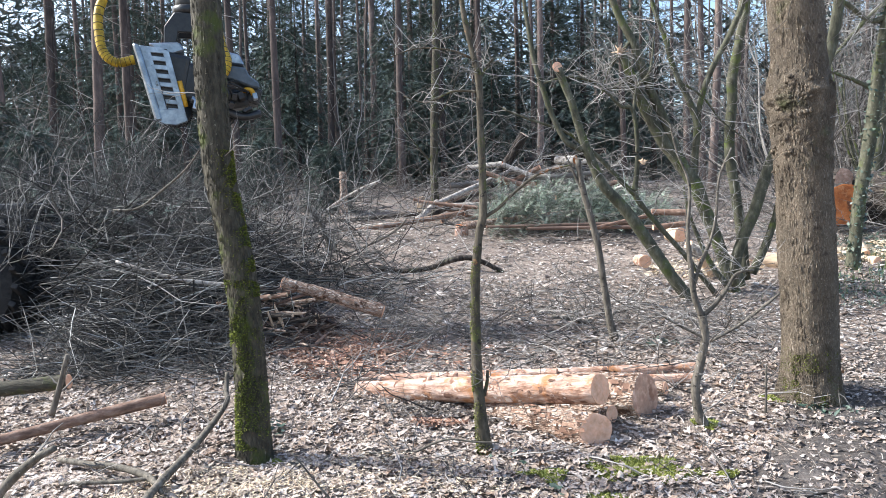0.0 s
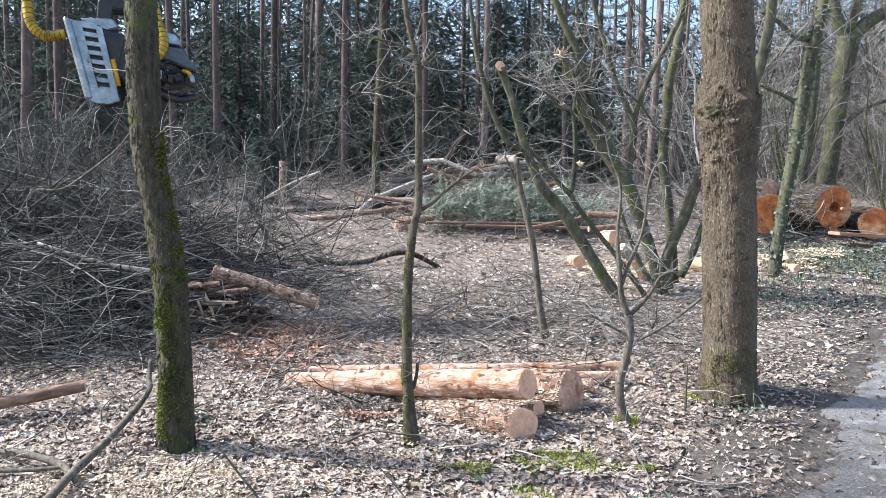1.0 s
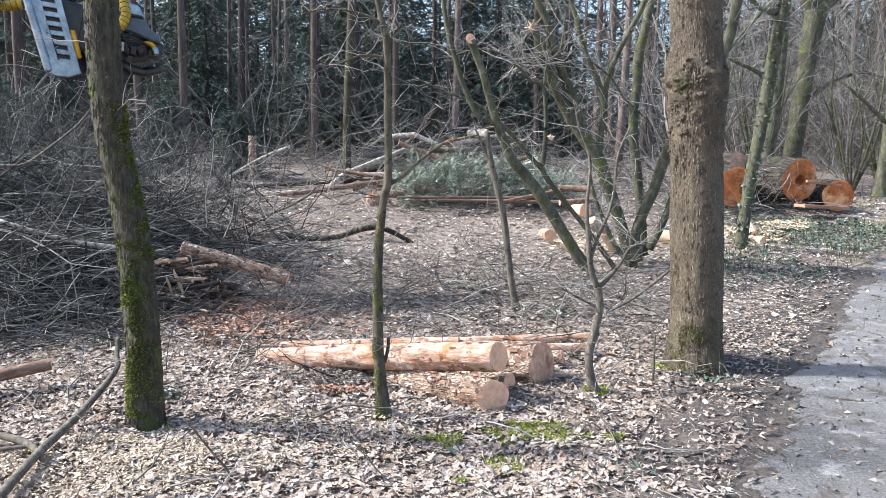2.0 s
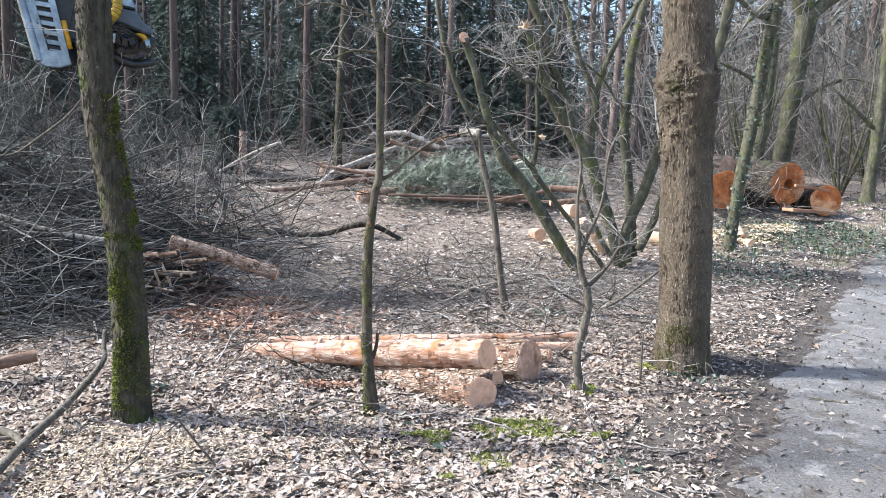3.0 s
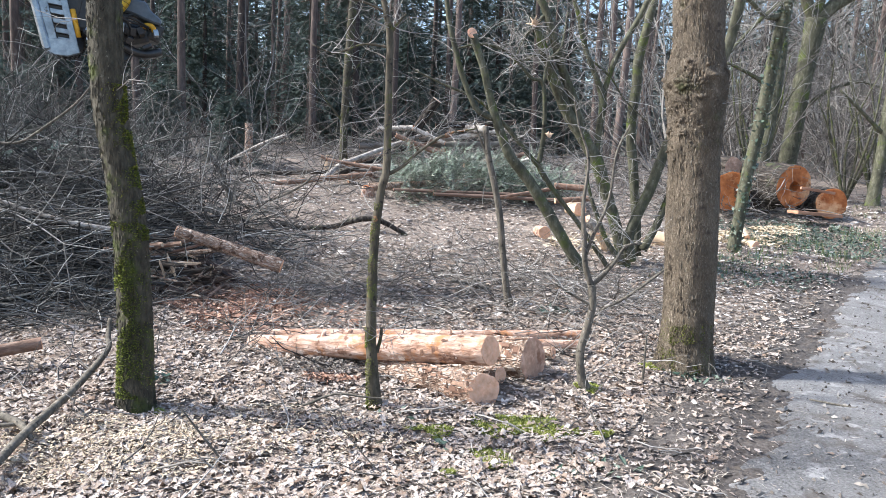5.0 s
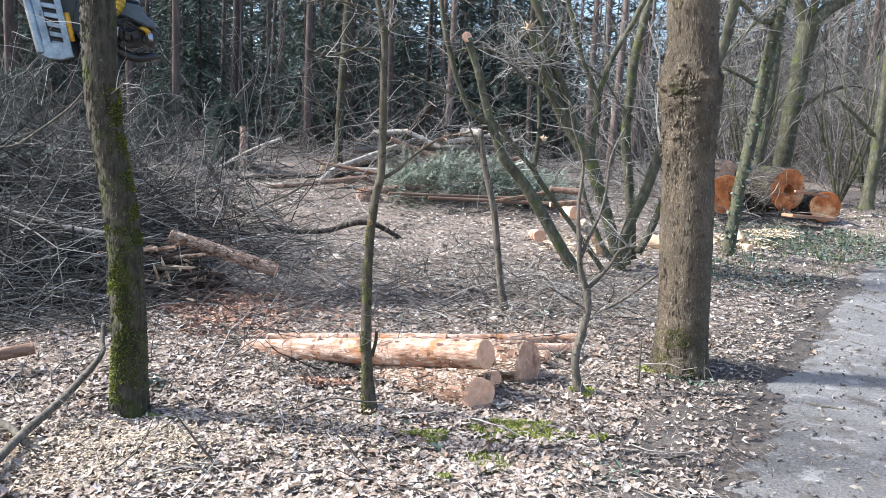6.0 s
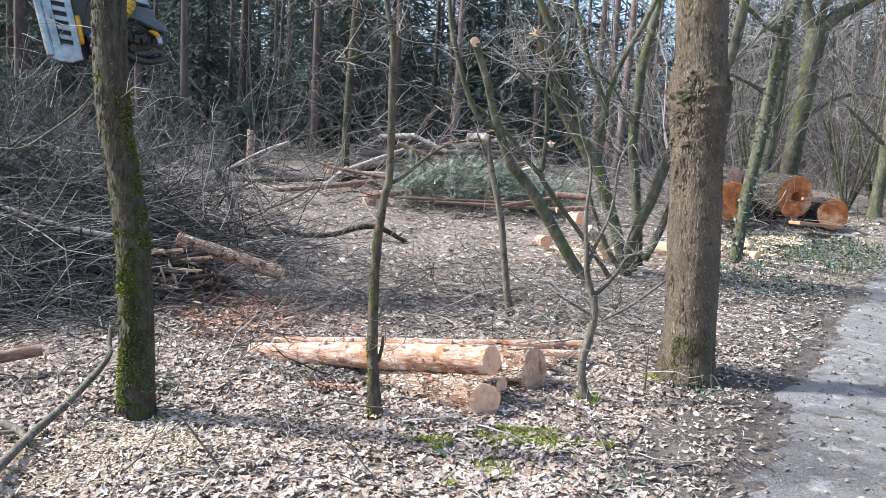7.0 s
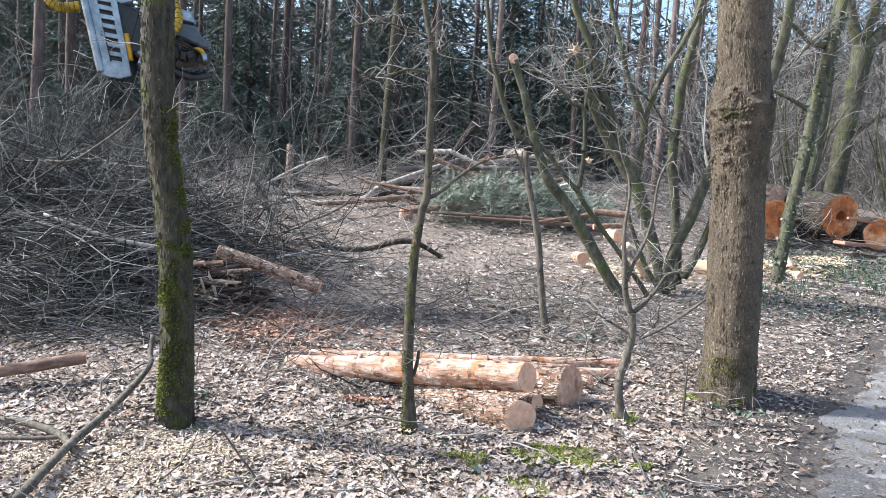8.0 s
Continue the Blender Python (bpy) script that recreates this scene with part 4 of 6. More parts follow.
log("felled_log", (9.487, 14.000, 1.193), (9.178, 12.600, 1.133), 0.26, 0.29, M_darkbark, M_cutred, "dark-barked log with an orange sawn end", "log", red, 32, 0.08)
log("felled_log", (7.408, 14.600, 1.821), (7.686, 13.600, 1.734), 0.20, 0.22, M_darkbark, M_cutdark, "mossy log lying on top of the stack", "log", red, 28, 0.1)
log("felled_log", (8.478, 14.900, 1.193), (8.138, 13.200, 1.135), 0.28, 0.30, M_darkbark, M_darkbark, "dark bark-covered log inside the stack", "log", red, 28, 0.1)
s = Shell()
sweep_box(s, 1.0, 0.28, 0.06, Matrix.Translation((8.583, 12.200, 0.948)) @ pose(0, 0, 0, 0, 3, 8), 0.01)
single("slab", s, M_slab, "rough orange plank leaning at the log stack", "plank", smooth=False)
s = Shell()
sweep_box(s, 0.75, 0.05, 0.05, Matrix.Translation((8.730, 12.400, 1.369)) @ pose(0, 0, 0, 0, 6, 5), 0.012)
single("splinter", s, M_slab, "long torn splinter on the log stack", "wood", smooth=False)
log("billet", (6.551, 11.200, 0.738), (6.496, 10.900, 0.554), 0.07, 0.08, M_torn, M_cut, "short split billet of fresh wood", "wood", "split billets", 14, 0.28)
log("billet", (6.294, 10.500, 0.513), (6.316, 10.300, 0.513), 0.06, 0.07, M_torn, M_cut, "short split billet of fresh wood", "wood", "split billets", 14, 0.28)
log("billet", (2.695, 9.700, 0.697), (2.699, 9.400, 0.705), 0.075, 0.085, M_peeled, M_cut, "short sawn log end behind the hazel", "wood", "split billets", 20, 0.05)
log("billet", (3.662, 11.400, 0.929), (3.754, 11.100, 0.927), 0.10, 0.11, M_torn, M_cut, "short split billet of fresh wood", "wood", "split billets", 16, 0.28)
log("billet", (3.625, 9.900, 0.671), (3.407, 9.800, 0.874), 0.06, 0.07, M_birch, M_cut, "pale barked billet behind the hazel", "wood", "split billets", 14, 0.28)
log("billet", (3.771, 9.900, 0.432), (3.603, 9.800, 0.698), 0.055, 0.06, M_torn, M_cut, "pale barked billet behind the hazel", "wood", "split billets", 14, 0.28)
log("billet", (4.707, 10.400, 0.573), (4.931, 10.200, 0.562), 0.11, 0.12, M_torn, M_cut, "freshly split pale wood by the stout tree", "wood", "split billets", 14, 0.28)

# felled trunks across the back of the clearing
felled = "felled trunks"


def felled_pole(a, b, ra, rb, bark, end, lab):
    log("felled_log", a, b, ra * 0.95, rb * 0.95, bark, end, lab, "trunk", felled, 14, 0.10)


felled_pole((-2.237, 14.200, 0.891), (0.554, 14.800, 1.272), 0.05, 0.06, M_brown, M_cut, "long thin reddish pole on the ground")
felled_pole((-1.912, 14.900, 1.023), (-0.729, 14.600, 1.079), 0.06, 0.05, M_birch, M_cut, "pale pole on the ground")
felled_pole((-0.410, 15.000, 1.127), (0.034, 15.400, 1.516), 0.065, 0.06, M_birch, M_cut, "white-barked trunk slanting upwards")
felled_pole((-0.022, 15.400, 1.454), (1.824, 16.200, 2.207), 0.055, 0.045, M_birch, M_cut, "white-barked trunk slanting upwards")
felled_pole((-0.243, 15.200, 1.165), (1.854, 16.400, 2.063), 0.05, 0.045, M_darkbark, M_cutdark, "dark trunk leaning in the felled heap")
felled_pole((0.217, 15.800, 1.499), (2.268, 16.600, 2.090), 0.07, 0.06, M_scaly, M_cut, "brown trunk in the felled heap")
felled_pole((0.733, 16.600, 2.246), (1.511, 16.300, 2.317), 0.06, 0.06, M_birch, M_cutred, "pale trunk with an orange sawn end")
felled_pole((1.380, 16.500, 1.962), (2.002, 16.200, 2.939), 0.10, 0.12, M_darkbark, M_torn, "broken trunk pointing upwards from the heap")
felled_pole((1.484, 16.000, 2.280), (2.162, 15.800, 1.993), 0.055, 0.05, M_birch, M_cut, "pale branchy trunk in the heap")
felled_pole((1.588, 16.200, 1.843), (2.276, 15.800, 2.196), 0.06, 0.055, M_brown, M_cut, "reddish trunk in the heap")
felled_pole((2.186, 16.000, 2.073), (3.548, 15.600, 2.348), 0.06, 0.05, M_birch, M_cut, "pale pole in the heap")
felled_pole((2.031, 16.400, 2.377), (3.757, 16.000, 2.536), 0.07, 0.06, M_darkbark, M_cutdark, "dark pole on the heap")
felled_pole((2.661, 15.900, 2.344), (2.990, 15.500, 2.324), 0.09, 0.09, M_birch, M_cutred, "thick pale log end in the heap")
felled_pole((0.335, 16.300, 1.851), (3.636, 15.900, 2.051), 0.07, 0.06, M_twig, M_cutdark, "grey pole across the heap")
felled_pole((-2.726, 15.800, 1.085), (-0.317, 15.800, 1.265), 0.05, 0.05, M_darkbark, M_cutdark, "dark pole on the ground")
felled_pole((1.609, 12.900, 1.006), (3.974, 12.400, 1.000), 0.03, 0.04, M_redtwig, M_cut, "thin reddish pole under the felled spruce")
felled_pole((0.916, 13.200, 1.041), (3.536, 12.700, 1.064), 0.03, 0.03, M_redtwig, M_cut, "thin reddish pole under the felled spruce")
felled_pole((2.665, 12.500, 0.995), (3.790, 12.700, 1.198), 0.03, 0.035, M_brown, M_cut, "thin reddish pole under the felled spruce")
felled_pole((3.816, 12.800, 1.246), (4.337, 12.600, 1.228), 0.06, 0.06, M_brown, M_cut, "short reddish log behind the hazel")
felled_pole((3.596, 12.000, 1.008), (4.194, 12.000, 1.074), 0.05, 0.05, M_brown, M_cut, "short reddish log behind the hazel")

gh = np.random.default_rng(77)
for k in range(16):
    x, y = gh.uniform(0.3, 3.7), gh.uniform(15.0, 16.4)
    z = float(ground_z(x, y)) + gh.uniform(0.25, 1.15) * (1 - abs(x - 2.2) / 2.6)
    d = Vector((gh.choice([-1, 1]) * 1.0, gh.normal(0, 0.25), gh.normal(0.08, 0.22))).normalized()
    L, r = gh.uniform(0.9, 2.2), gh.uniform(0.028, 0.062)
    c = Vector((x, y, z))
    bark, end, lab = ((M_birch, M_cut, "pale pole in the felled heap"), (M_brown, M_cutred, "reddish peeled pole in the felled heap"),
                      (M_brown, M_cut, "brown pole in the felled heap"))[k % 3]
    log("felled_log", c - d * L / 2, c + d * L / 2, r, r * 0.8, bark, end, lab, "trunk", felled, 12, 0.10)

# stumps
for at, r, h, mat_, lab in (((-2.175, 17.000, 1.212), 0.10, 1.05, M_scaly, "tall splintered stump of a snapped pine"), ((0.439, 13.600, 0.979), 0.13, 0.24, M_peeled, "low stump with an orange sawn top"),
                            ((-0.364, 17.500, 1.590), 0.12, 0.42, M_torn, "low splintered pale pine stump")):
    b = Vector(at)
    b.z = float(ground_z(b.x, b.y)) - 0.05
    log("stump", b, b + Vector((0.02, -0.03, h)), r, r * 0.85, mat_, M_cutred if h < 0.3 else M_torn, lab, "stump", "stumps", 16, 0.12)

# near sticks and logs at the edge of the brush pile
log("pine_log", (-3.342, 5.000, 0.346), (-2.646, 5.050, 0.400), 0.05, 0.052, M_mossbark, M_cut, "mossy sawn log in the leaves", "log", "", 22, 0.05)
log("pine_log", (-2.994, 4.550, 0.119), (-1.976, 5.050, 0.257), 0.034, 0.042, M_brown, M_cut, "thin brown pine log lying in the leaves", "log", "", 22, 0.05)


def stick(lab, rows):
    """A loose branch lying about."""
    at = Vector(rows[0][:3])
    r = root("branch", at, lab, "branch")
    s = Shell()
    stem(s, rows, 8, 6, 0.08, 12)
    part("wood", s, M_birch if "pale" in lab or "long" in lab else M_darkbark if "grey" in lab else M_greybark, r, shift=at)
    tw = Shell()
    shoots(tw, rows, 3, 0.25, max(0.002, rows[-1][3] * 0.5), np.random.default_rng(len(lab)), 0.3, 0)
    part("crown", tw, M_twig, r, shift=at, kind="stuff")


stick("crooked stick leaning in the leaves", [(-1.571, 3.250, 0.067, 0.024), (-1.566, 3.790, 0.118, 0.023), (-1.487, 4.200, 0.200, 0.021), (-1.404, 4.550, 0.337, 0.018), (-1.432, 4.680, 0.401, 0.016), (-1.447, 4.770, 0.495, 0.013)])
stick("curved bare branch on the leaves", [(-2.329, 4.270, 0.116, 0.017), (-2.092, 4.170, 0.117, 0.019), (-1.863, 4.070, 0.126, 0.021), (-1.658, 3.940, 0.115, 0.020), (-1.529, 3.770, 0.096, 0.014)])
stick("thin stick on the leaves", [(-2.150, 3.940, 0.094, 0.012), (-1.972, 3.930, 0.100, 0.012), (-1.799, 3.930, 0.102, 0.012), (-1.614, 3.940, 0.117, 0.010)])
stick("short upright stick in the leaves", [(-2.698, 4.900, 0.207, 0.023), (-2.637, 4.900, 0.382, 0.021), (-2.563, 4.900, 0.623, 0.017)])
stick("thick crooked branch end on the leaves", [(-2.302, 3.600, 0.162, 0.025), (-2.209, 3.600, 0.262, 0.024), (-2.088, 3.600, 0.361, 0.021), (-1.984, 3.600, 0.416, 0.017)])
stick("twisted grey branch on the leaves", [(-0.899, 10.750, 0.572, 0.029), (-0.556, 10.750, 0.528, 0.038), (-0.146, 10.750, 0.561, 0.038), (0.140, 10.750, 0.656, 0.042), (0.430, 10.750, 0.702, 0.042), (0.686, 10.750, 0.619, 0.038), (0.964, 10.750, 0.460, 0.029)])
stick("thin dry stick before the log stack", [(-0.479, 4.350, 0.070, 0.007), (-0.327, 4.350, 0.066, 0.008), (-0.192, 4.350, 0.070, 0.008), (-0.074, 4.350, 0.120, 0.008), (0.028, 4.350, 0.140, 0.006), (0.186, 4.350, 0.118, 0.006), (0.326, 4.350, 0.112, 0.004)])
stick("fallen brown stick in the clearing", [(1.180, 7.600, 0.323, 0.021), (1.430, 7.600, 0.281, 0.021), (1.685, 7.600, 0.195, 0.018), (1.846, 7.600, 0.137, 0.012)])
stick("thin leaning twig before the stout tree", [(2.230, 5.000, -0.132, 0.010), (2.269, 5.000, 0.042, 0.010), (2.272, 5.000, 0.259, 0.008), (2.274, 5.000, 0.388, 0.006)])
stick("bent dark branch standing in the debris", [(-1.424, 9.600, 0.950, 0.038), (-1.485, 9.600, 1.165, 0.034), (-1.574, 9.600, 1.378, 0.034), (-1.730, 9.600, 1.549, 0.034)])
stick("slanting pale branch in the debris", [(-2.103, 13.000, 1.349, 0.025), (-1.680, 13.000, 1.616, 0.025), (-1.300, 13.000, 1.812, 0.025), (-0.995, 13.000, 1.927, 0.025)])
stick("bent bare branch in the debris", [(-1.530, 12.000, 0.707, 0.014), (-0.998, 12.000, 0.914, 0.019), (-0.643, 12.000, 1.115, 0.019), (-0.511, 12.000, 1.259, 0.014)])
stick("bare branch arching over the brush", [(-3.119, 7.000, 1.579, 0.011), (-2.882, 7.000, 1.593, 0.011), (-2.643, 7.000, 1.757, 0.011), (-2.402, 7.000, 1.958, 0.010), (-2.257, 7.000, 2.143, 0.007)])
stick("long pale branch on the brush pile", [(-3.215, 7.200, 1.069, 0.017), (-2.873, 7.200, 0.952, 0.020), (-2.524, 7.200, 0.860, 0.023), (-2.092, 7.200, 0.797, 0.023)])
stick("dry stick on the leaves by the path", [(1.750, 4.200, -0.300, 0.020), (1.872, 4.200, -0.189, 0.020), (1.977, 4.200, -0.096, 0.016), (2.027, 4.200, -0.021, 0.011)])
stick("dark fallen stick near the path", [(3.30, 4.52, 0.045, 0.006), (3.40, 4.46, 0.04, 0.007), (3.50, 4.40, 0.035, 0.007), (3.66, 4.33, 0.03, 0.004)])
stick("thin branch leaning by the stout tree", [(2.477, 6.600, 0.214, 0.013), (2.751, 6.600, 0.360, 0.015), (3.021, 6.600, 0.562, 0.015), (3.129, 6.600, 0.649, 0.010)])
stick("upright brown stalk in the leaves", [(-0.525, 3.600, -0.104, 0.007), (-0.569, 3.600, 0.045, 0.007), (-0.653, 3.600, 0.164, 0.006), (-0.736, 3.600, 0.280, 0.004), (-0.791, 3.600, 0.352, 0.003)])

# ---- brush pile and debris ----
def spray(shell, at, way, length, gen, dense=9, wide=0.5, blade=0.035):
    """A flat needled shoot: slim blades on both sides of a rib."""
    d = np.array(way, float)
    d /= np.linalg.norm(d) + 1e-9
    side = np.cross(d, (0, 0, 1.0)) + gen.normal(0, 0.25, 3)
    side /= np.linalg.norm(side) + 1e-9
    verts, faces = [], []
    for k in range(dense):
        t = (k + 0.5) / dense
        p = np.array(at) + d * length * t
        for sg in (-1, 1):
            tip = p + (side * sg * wide * (1.05 - t) + d * 0.35) * length * 0.5 + gen.normal(0, 0.04 * length, 3)
            w = d * length * blade
            i = len(verts)
            verts += [p - w, p + w, tip]
            faces.append((i, i + 1, i + 2))
    shell.add(verts, faces)


gen = np.random.default_rng(31)
s = Shell()
for k in range(3300):
    a, q = gen.uniform(0, 6.28), math.sqrt(gen.uniform(0, 1))
    x, y = -4.75 + 3.6 * q * math.cos(a), 8.6 + 2.2 * q * math.sin(a)
    if x < -4.0 and y < 8.3 or x > -2.4:
        continue
    top = 1.2 * (1 - q ** 6) * min(1, 0.35 + 0.4 * (-1.0 - x)) * (0.75 + 0.25 * math.sin(x * 1.1))
    z = float(ground_z(x, y)) + top * gen.uniform(0.0, 1.0) ** 1.3 + 0.03
    reach = gen.uniform(0.7, 1.9)
    turn = 1 if y < 8.4 and x + 0.5 - reach < -4.1 else gen.choice([-1, 1], p=[0.8, 0.2])
    if turn > 0:
        reach = min(reach, max(0.4, -1.7 - x))
    way = (turn * gen.uniform(0.5, 1), gen.normal(0, 0.35), gen.normal(0.05, 0.14))
    twig(s, (x + (0.5 if turn < 0 else 0), y, z), way, reach, gen.uniform(0.004, 0.011), 3, 0.16, 1, 3, 0.02, gen)
for k in range(170):
    x, y = gen.uniform(-7.5, -1.2), gen.uniform(7.4, 10.8)
    twig(s, (x, y, float(ground_z(x, y)) + 0.7), (gen.normal(-0.1, 0.6), gen.normal(0, 0.3), gen.uniform(0.35, 0.9)), gen.uniform(0.7, 1.5), gen.uniform(0.004, 0.008), 3, 0.2, 2, 3, 0, gen)
for k in range(60):
    x, y = gen.uniform(-6.5, -2.2), gen.uniform(7.0, 10.0)
    if x < -4.0 and y < 8.3:
        continue
    p = on_ground(x, y, gen.uniform(0.1, 0.95))
    d = np.array((gen.choice([-1, 1]) * 1.0, gen.normal(0, 0.3), gen.normal(0.02, 0.12)))
    L = min(gen.uniform(1.0, 2.2), 2 * (x + 4.6) if y < 8.4 else 9, 2 * max(0.3, -1.6 - x))
    c = gen.normal(0, 0.06, 3)
    r = gen.uniform(0.010, 0.022)
    tube(s, spline([p - d * L / 2, p + c, p + d * L / 2], 4), np.linspace(r, r * 0.45, 9), 5)
for k in range(330):
    x, y = gen.uniform(-3.9, -1.7), gen.uniform(5.95, 7.2)
    twig(s, on_ground(x, y, gen.uniform(0.02, 0.12)), (gen.normal(0, 1), gen.normal(0, 0.5), gen.normal(0.06, 0.12)), gen.uniform(0.4, 1.1), gen.uniform(0.003, 0.009), 3, 0.2, 1, 3, 0.0, gen)
for k in range(1100):
    x, y = gen.uniform(-6.4, -1.75), gen.uniform(7.15, 9.2)
    if x < -4.0 and y < 8.3:
        continue
    reach = gen.uniform(0.5, 1.5)
    way = gen.choice([-1, 1]) if x - reach > -4.1 else 1
    reach = min(reach, max(0.3, -1.6 - x)) if way > 0 else reach
    twig(s, on_ground(x, y, 0.55 * gen.uniform(0, 1) ** 1.3), (way * 1.0, gen.normal(0, 0.2), gen.normal(0.02, 0.08)), reach, gen.uniform(0.007, 0.017), 2, 0.09, 1, 4, 0.0, gen)
for k in range(330):
    x, y = gen.uniform(-7.8, -2.3), gen.uniform(7.8, 11.2)
    lift = gen.uniform(0.5, 1.2)
    twig(s, (x, y, float(ground_z(x, y)) + lift), (gen.normal(0.1, 0.7), gen.normal(0, 0.3), gen.uniform(0.1, 0.75)), gen.uniform(0.9, 1.9), gen.uniform(0.005, 0.010), 4, 0.22, 2, 3, 0.03, gen)
for k in range(420):
    x, y = -0.35 - 2.6 * gen.uniform(0, 1) ** 0.7, gen.uniform(8.7, 11.3)
    top = 0.75 * min(1, (-0.2 - x) / 1.8)
    twig(s, on_ground(x, y, 0.03 + top * gen.uniform(0, 1) ** 1.4), (gen.normal(-0.3, 0.9), gen.normal(0, 0.4), gen.normal(0.05, 0.22)), gen.uniform(0.5, 1.4), gen.uniform(0.004, 0.010), 3, 0.2, 1, 3, 0.02, gen)
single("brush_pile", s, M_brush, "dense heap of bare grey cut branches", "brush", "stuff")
s = Shell()
for k in range(900):
    x, y = gen.uniform(-8.0, -2.6), gen.uniform(8.0, 11.5)
    if noise.noise(Vector((x * 0.8, y * 0.8, 4))) < 0.0:
        continue
    p = on_ground(x, y, gen.uniform(0.25, 1.35))
    way = np.array((gen.normal(0, 1), gen.normal(0, 0.6), gen.normal(0.1, 0.4)))
    for j in range(2):
        spray(s, p + gen.normal(0, 0.1, 3), way + gen.normal(0, 0.4, 3), gen.uniform(0.25, 0.5), gen, 8)
single("green_boughs", s, M_needle, "sparse green conifer boughs caught in the brush pile", "boughs", "stuff", smooth=False)
stick_heap = "broken sticks under the log"
for k in range(30):
    x, y = gen.uniform(-2.1, -1.45), gen.uniform(7.25, 8.0)
    c = on_ground(x, y, gen.uniform(0.08, 0.50))
    d = np.array((gen.uniform(0.6, 1), gen.normal(-0.1, 0.35), gen.normal(0.0, 0.14)))
    d /= np.linalg.norm(d)
    L, r = gen.uniform(0.4, 0.95), gen.uniform(0.012, 0.032)
    log("broken_stick", c - d * L / 2, c + d * L / 2, r, r * 0.85, (M_brown, M_darkbark, M_scaly)[k % 3], M_torn, "broken brown stick in the heap under a log", "stick", stick_heap, 9, 0.12)
s = Shell()
for k in range(300):
    x, y = gen.uniform(-2.6, -1.15), gen.uniform(7.1, 8.3)
    lift = max(0, 0.34 * (1 - abs(y - 7.9) / 0.9)) * min(1, (-0.9 - x) * 1.2)
    p = on_ground(x, y, 0.02 + max(0, lift) * gen.uniform(0, 1))
    d = np.array((gen.uniform(0.3, 1), gen.normal(0, 0.5), gen.normal(-0.1, 0.3)))
    L = gen.uniform(0.15, 0.6)
    tube(s, [p - d * L / 2, p + gen.normal(0, 0.01, 3), p + d * L / 2], np.array([1, 0.9, 0.7]) * (0.006 + 0.024 * gen.uniform(0, 1) ** 2.5), 5)
single("splintered_sticks", s, M_redtwig, "heap of reddish broken sticks at the brush pile's end", "sticks", "stuff", smooth=False)
for k in range(11):
    sp = Shell()
    x, y = gen.uniform(-2.2, -1.3), gen.uniform(7.1, 7.6)
    p = on_ground(x, y, gen.uniform(0.05, 0.38))
    d = np.array((gen.normal(0.4, 0.6), gen.normal(0, 0.4), gen.normal(0, 0.7)))
    d /= np.linalg.norm(d)
    L = gen.uniform(0.14, 0.34)
    plate(sp, [(-L / 2, -0.012), (L * 0.3, -0.018), (L / 2, 0.004), (L * 0.1, 0.015), (-L * 0.4, 0.012)], 0.014, Matrix.Translation(Vector(p)) @ Vector(d).to_track_quat("X", "Z").to_matrix().to_4x4(), 0.004)
    single("splinter", sp, M_torn, "pale split wood splinter on the brush pile", "wood", "", "pale splinters", smooth=False)
s = Shell()
for k in range(1500):
    x = gen.uniform(-9, 9)
    y = gen.uniform(10.8, 22)
    if x > -1 and y < 12.2 or x > path_edge(y) - 0.6:
        continue
    p = on_ground(x, y, 0.03 + 0.35 * gen.uniform(0, 1) ** 2)
    twig(s, p, (gen.normal(0, 1), gen.normal(0, 0.6), gen.normal(0.1, 0.25)), gen.uniform(0.6, 1.7), gen.uniform(0.004, 0.012), 3, 0.2, 1, 3, 0.03, gen)
for k in range(170):
    x, y = gen.uniform(-0.2, 4.4), gen.uniform(16.0, 17.6)
    twig(s, (x, y, float(ground_z(x, y)) + gen.uniform(0.1, 1.3)), (gen.normal(0, 1), gen.normal(0, 0.5), gen.normal(0.1, 0.35)), gen.uniform(0.7, 1.8), gen.uniform(0.006, 0.014), 3, 0.2, 1, 3, 0.03, gen)
for k in range(150):
    x, y = gen.uniform(6.3, 8.6), gen.uniform(12.7, 14.2)
    twig(s, (x, y, float(ground_z(x, y)) + gen.uniform(0.1, 0.95)), (gen.normal(0, 1), gen.normal(-0.3, 0.5), gen.normal(-0.1, 0.4)), gen.uniform(0.4, 1.1), gen.uniform(0.005, 0.012), 2, 0.2, 1, 3, 0.05, gen)
for k in range(520):
    y = gen.uniform(13.5, 25)
    x = gen.uniform(-0.6, 0.9) * y
    if path_edge(y) - 0.8 < x < path_edge(y) + 2.6:
        continue
    p = on_ground(x, y, 0.05 + 0.45 * gen.uniform(0, 1) ** 2)
    twig(s, p, (gen.normal(0, 1), gen.normal(0, 0.5), gen.normal(0.15, 0.35)), gen.uniform(0.6, 1.6), gen.uniform(0.006, 0.014), 2, 0.2, 1, 3, 0.03, gen)
single("branch_debris", s, M_twig, "grey felling debris scattered behind the clearing", "branches", "stuff")
s = Shell()
for k in range(2100):
    y = 2.2 + 12 * gen.uniform(0, 1) ** 1.4
    x = gen.uniform(-5, 9)
    off = x - path_edge(y)
    if off > 0 and gen.uniform() < 0.85:
        continue
    p = on_ground(x, y, 0.025)
    twig(s, p, (gen.normal(0, 1), gen.normal(0, 1), gen.normal(0.02, 0.08)), gen.uniform(0.12, 0.6), gen.uniform(0.003, 0.008), 1, 0.22, 1, 3, 0.0, gen)
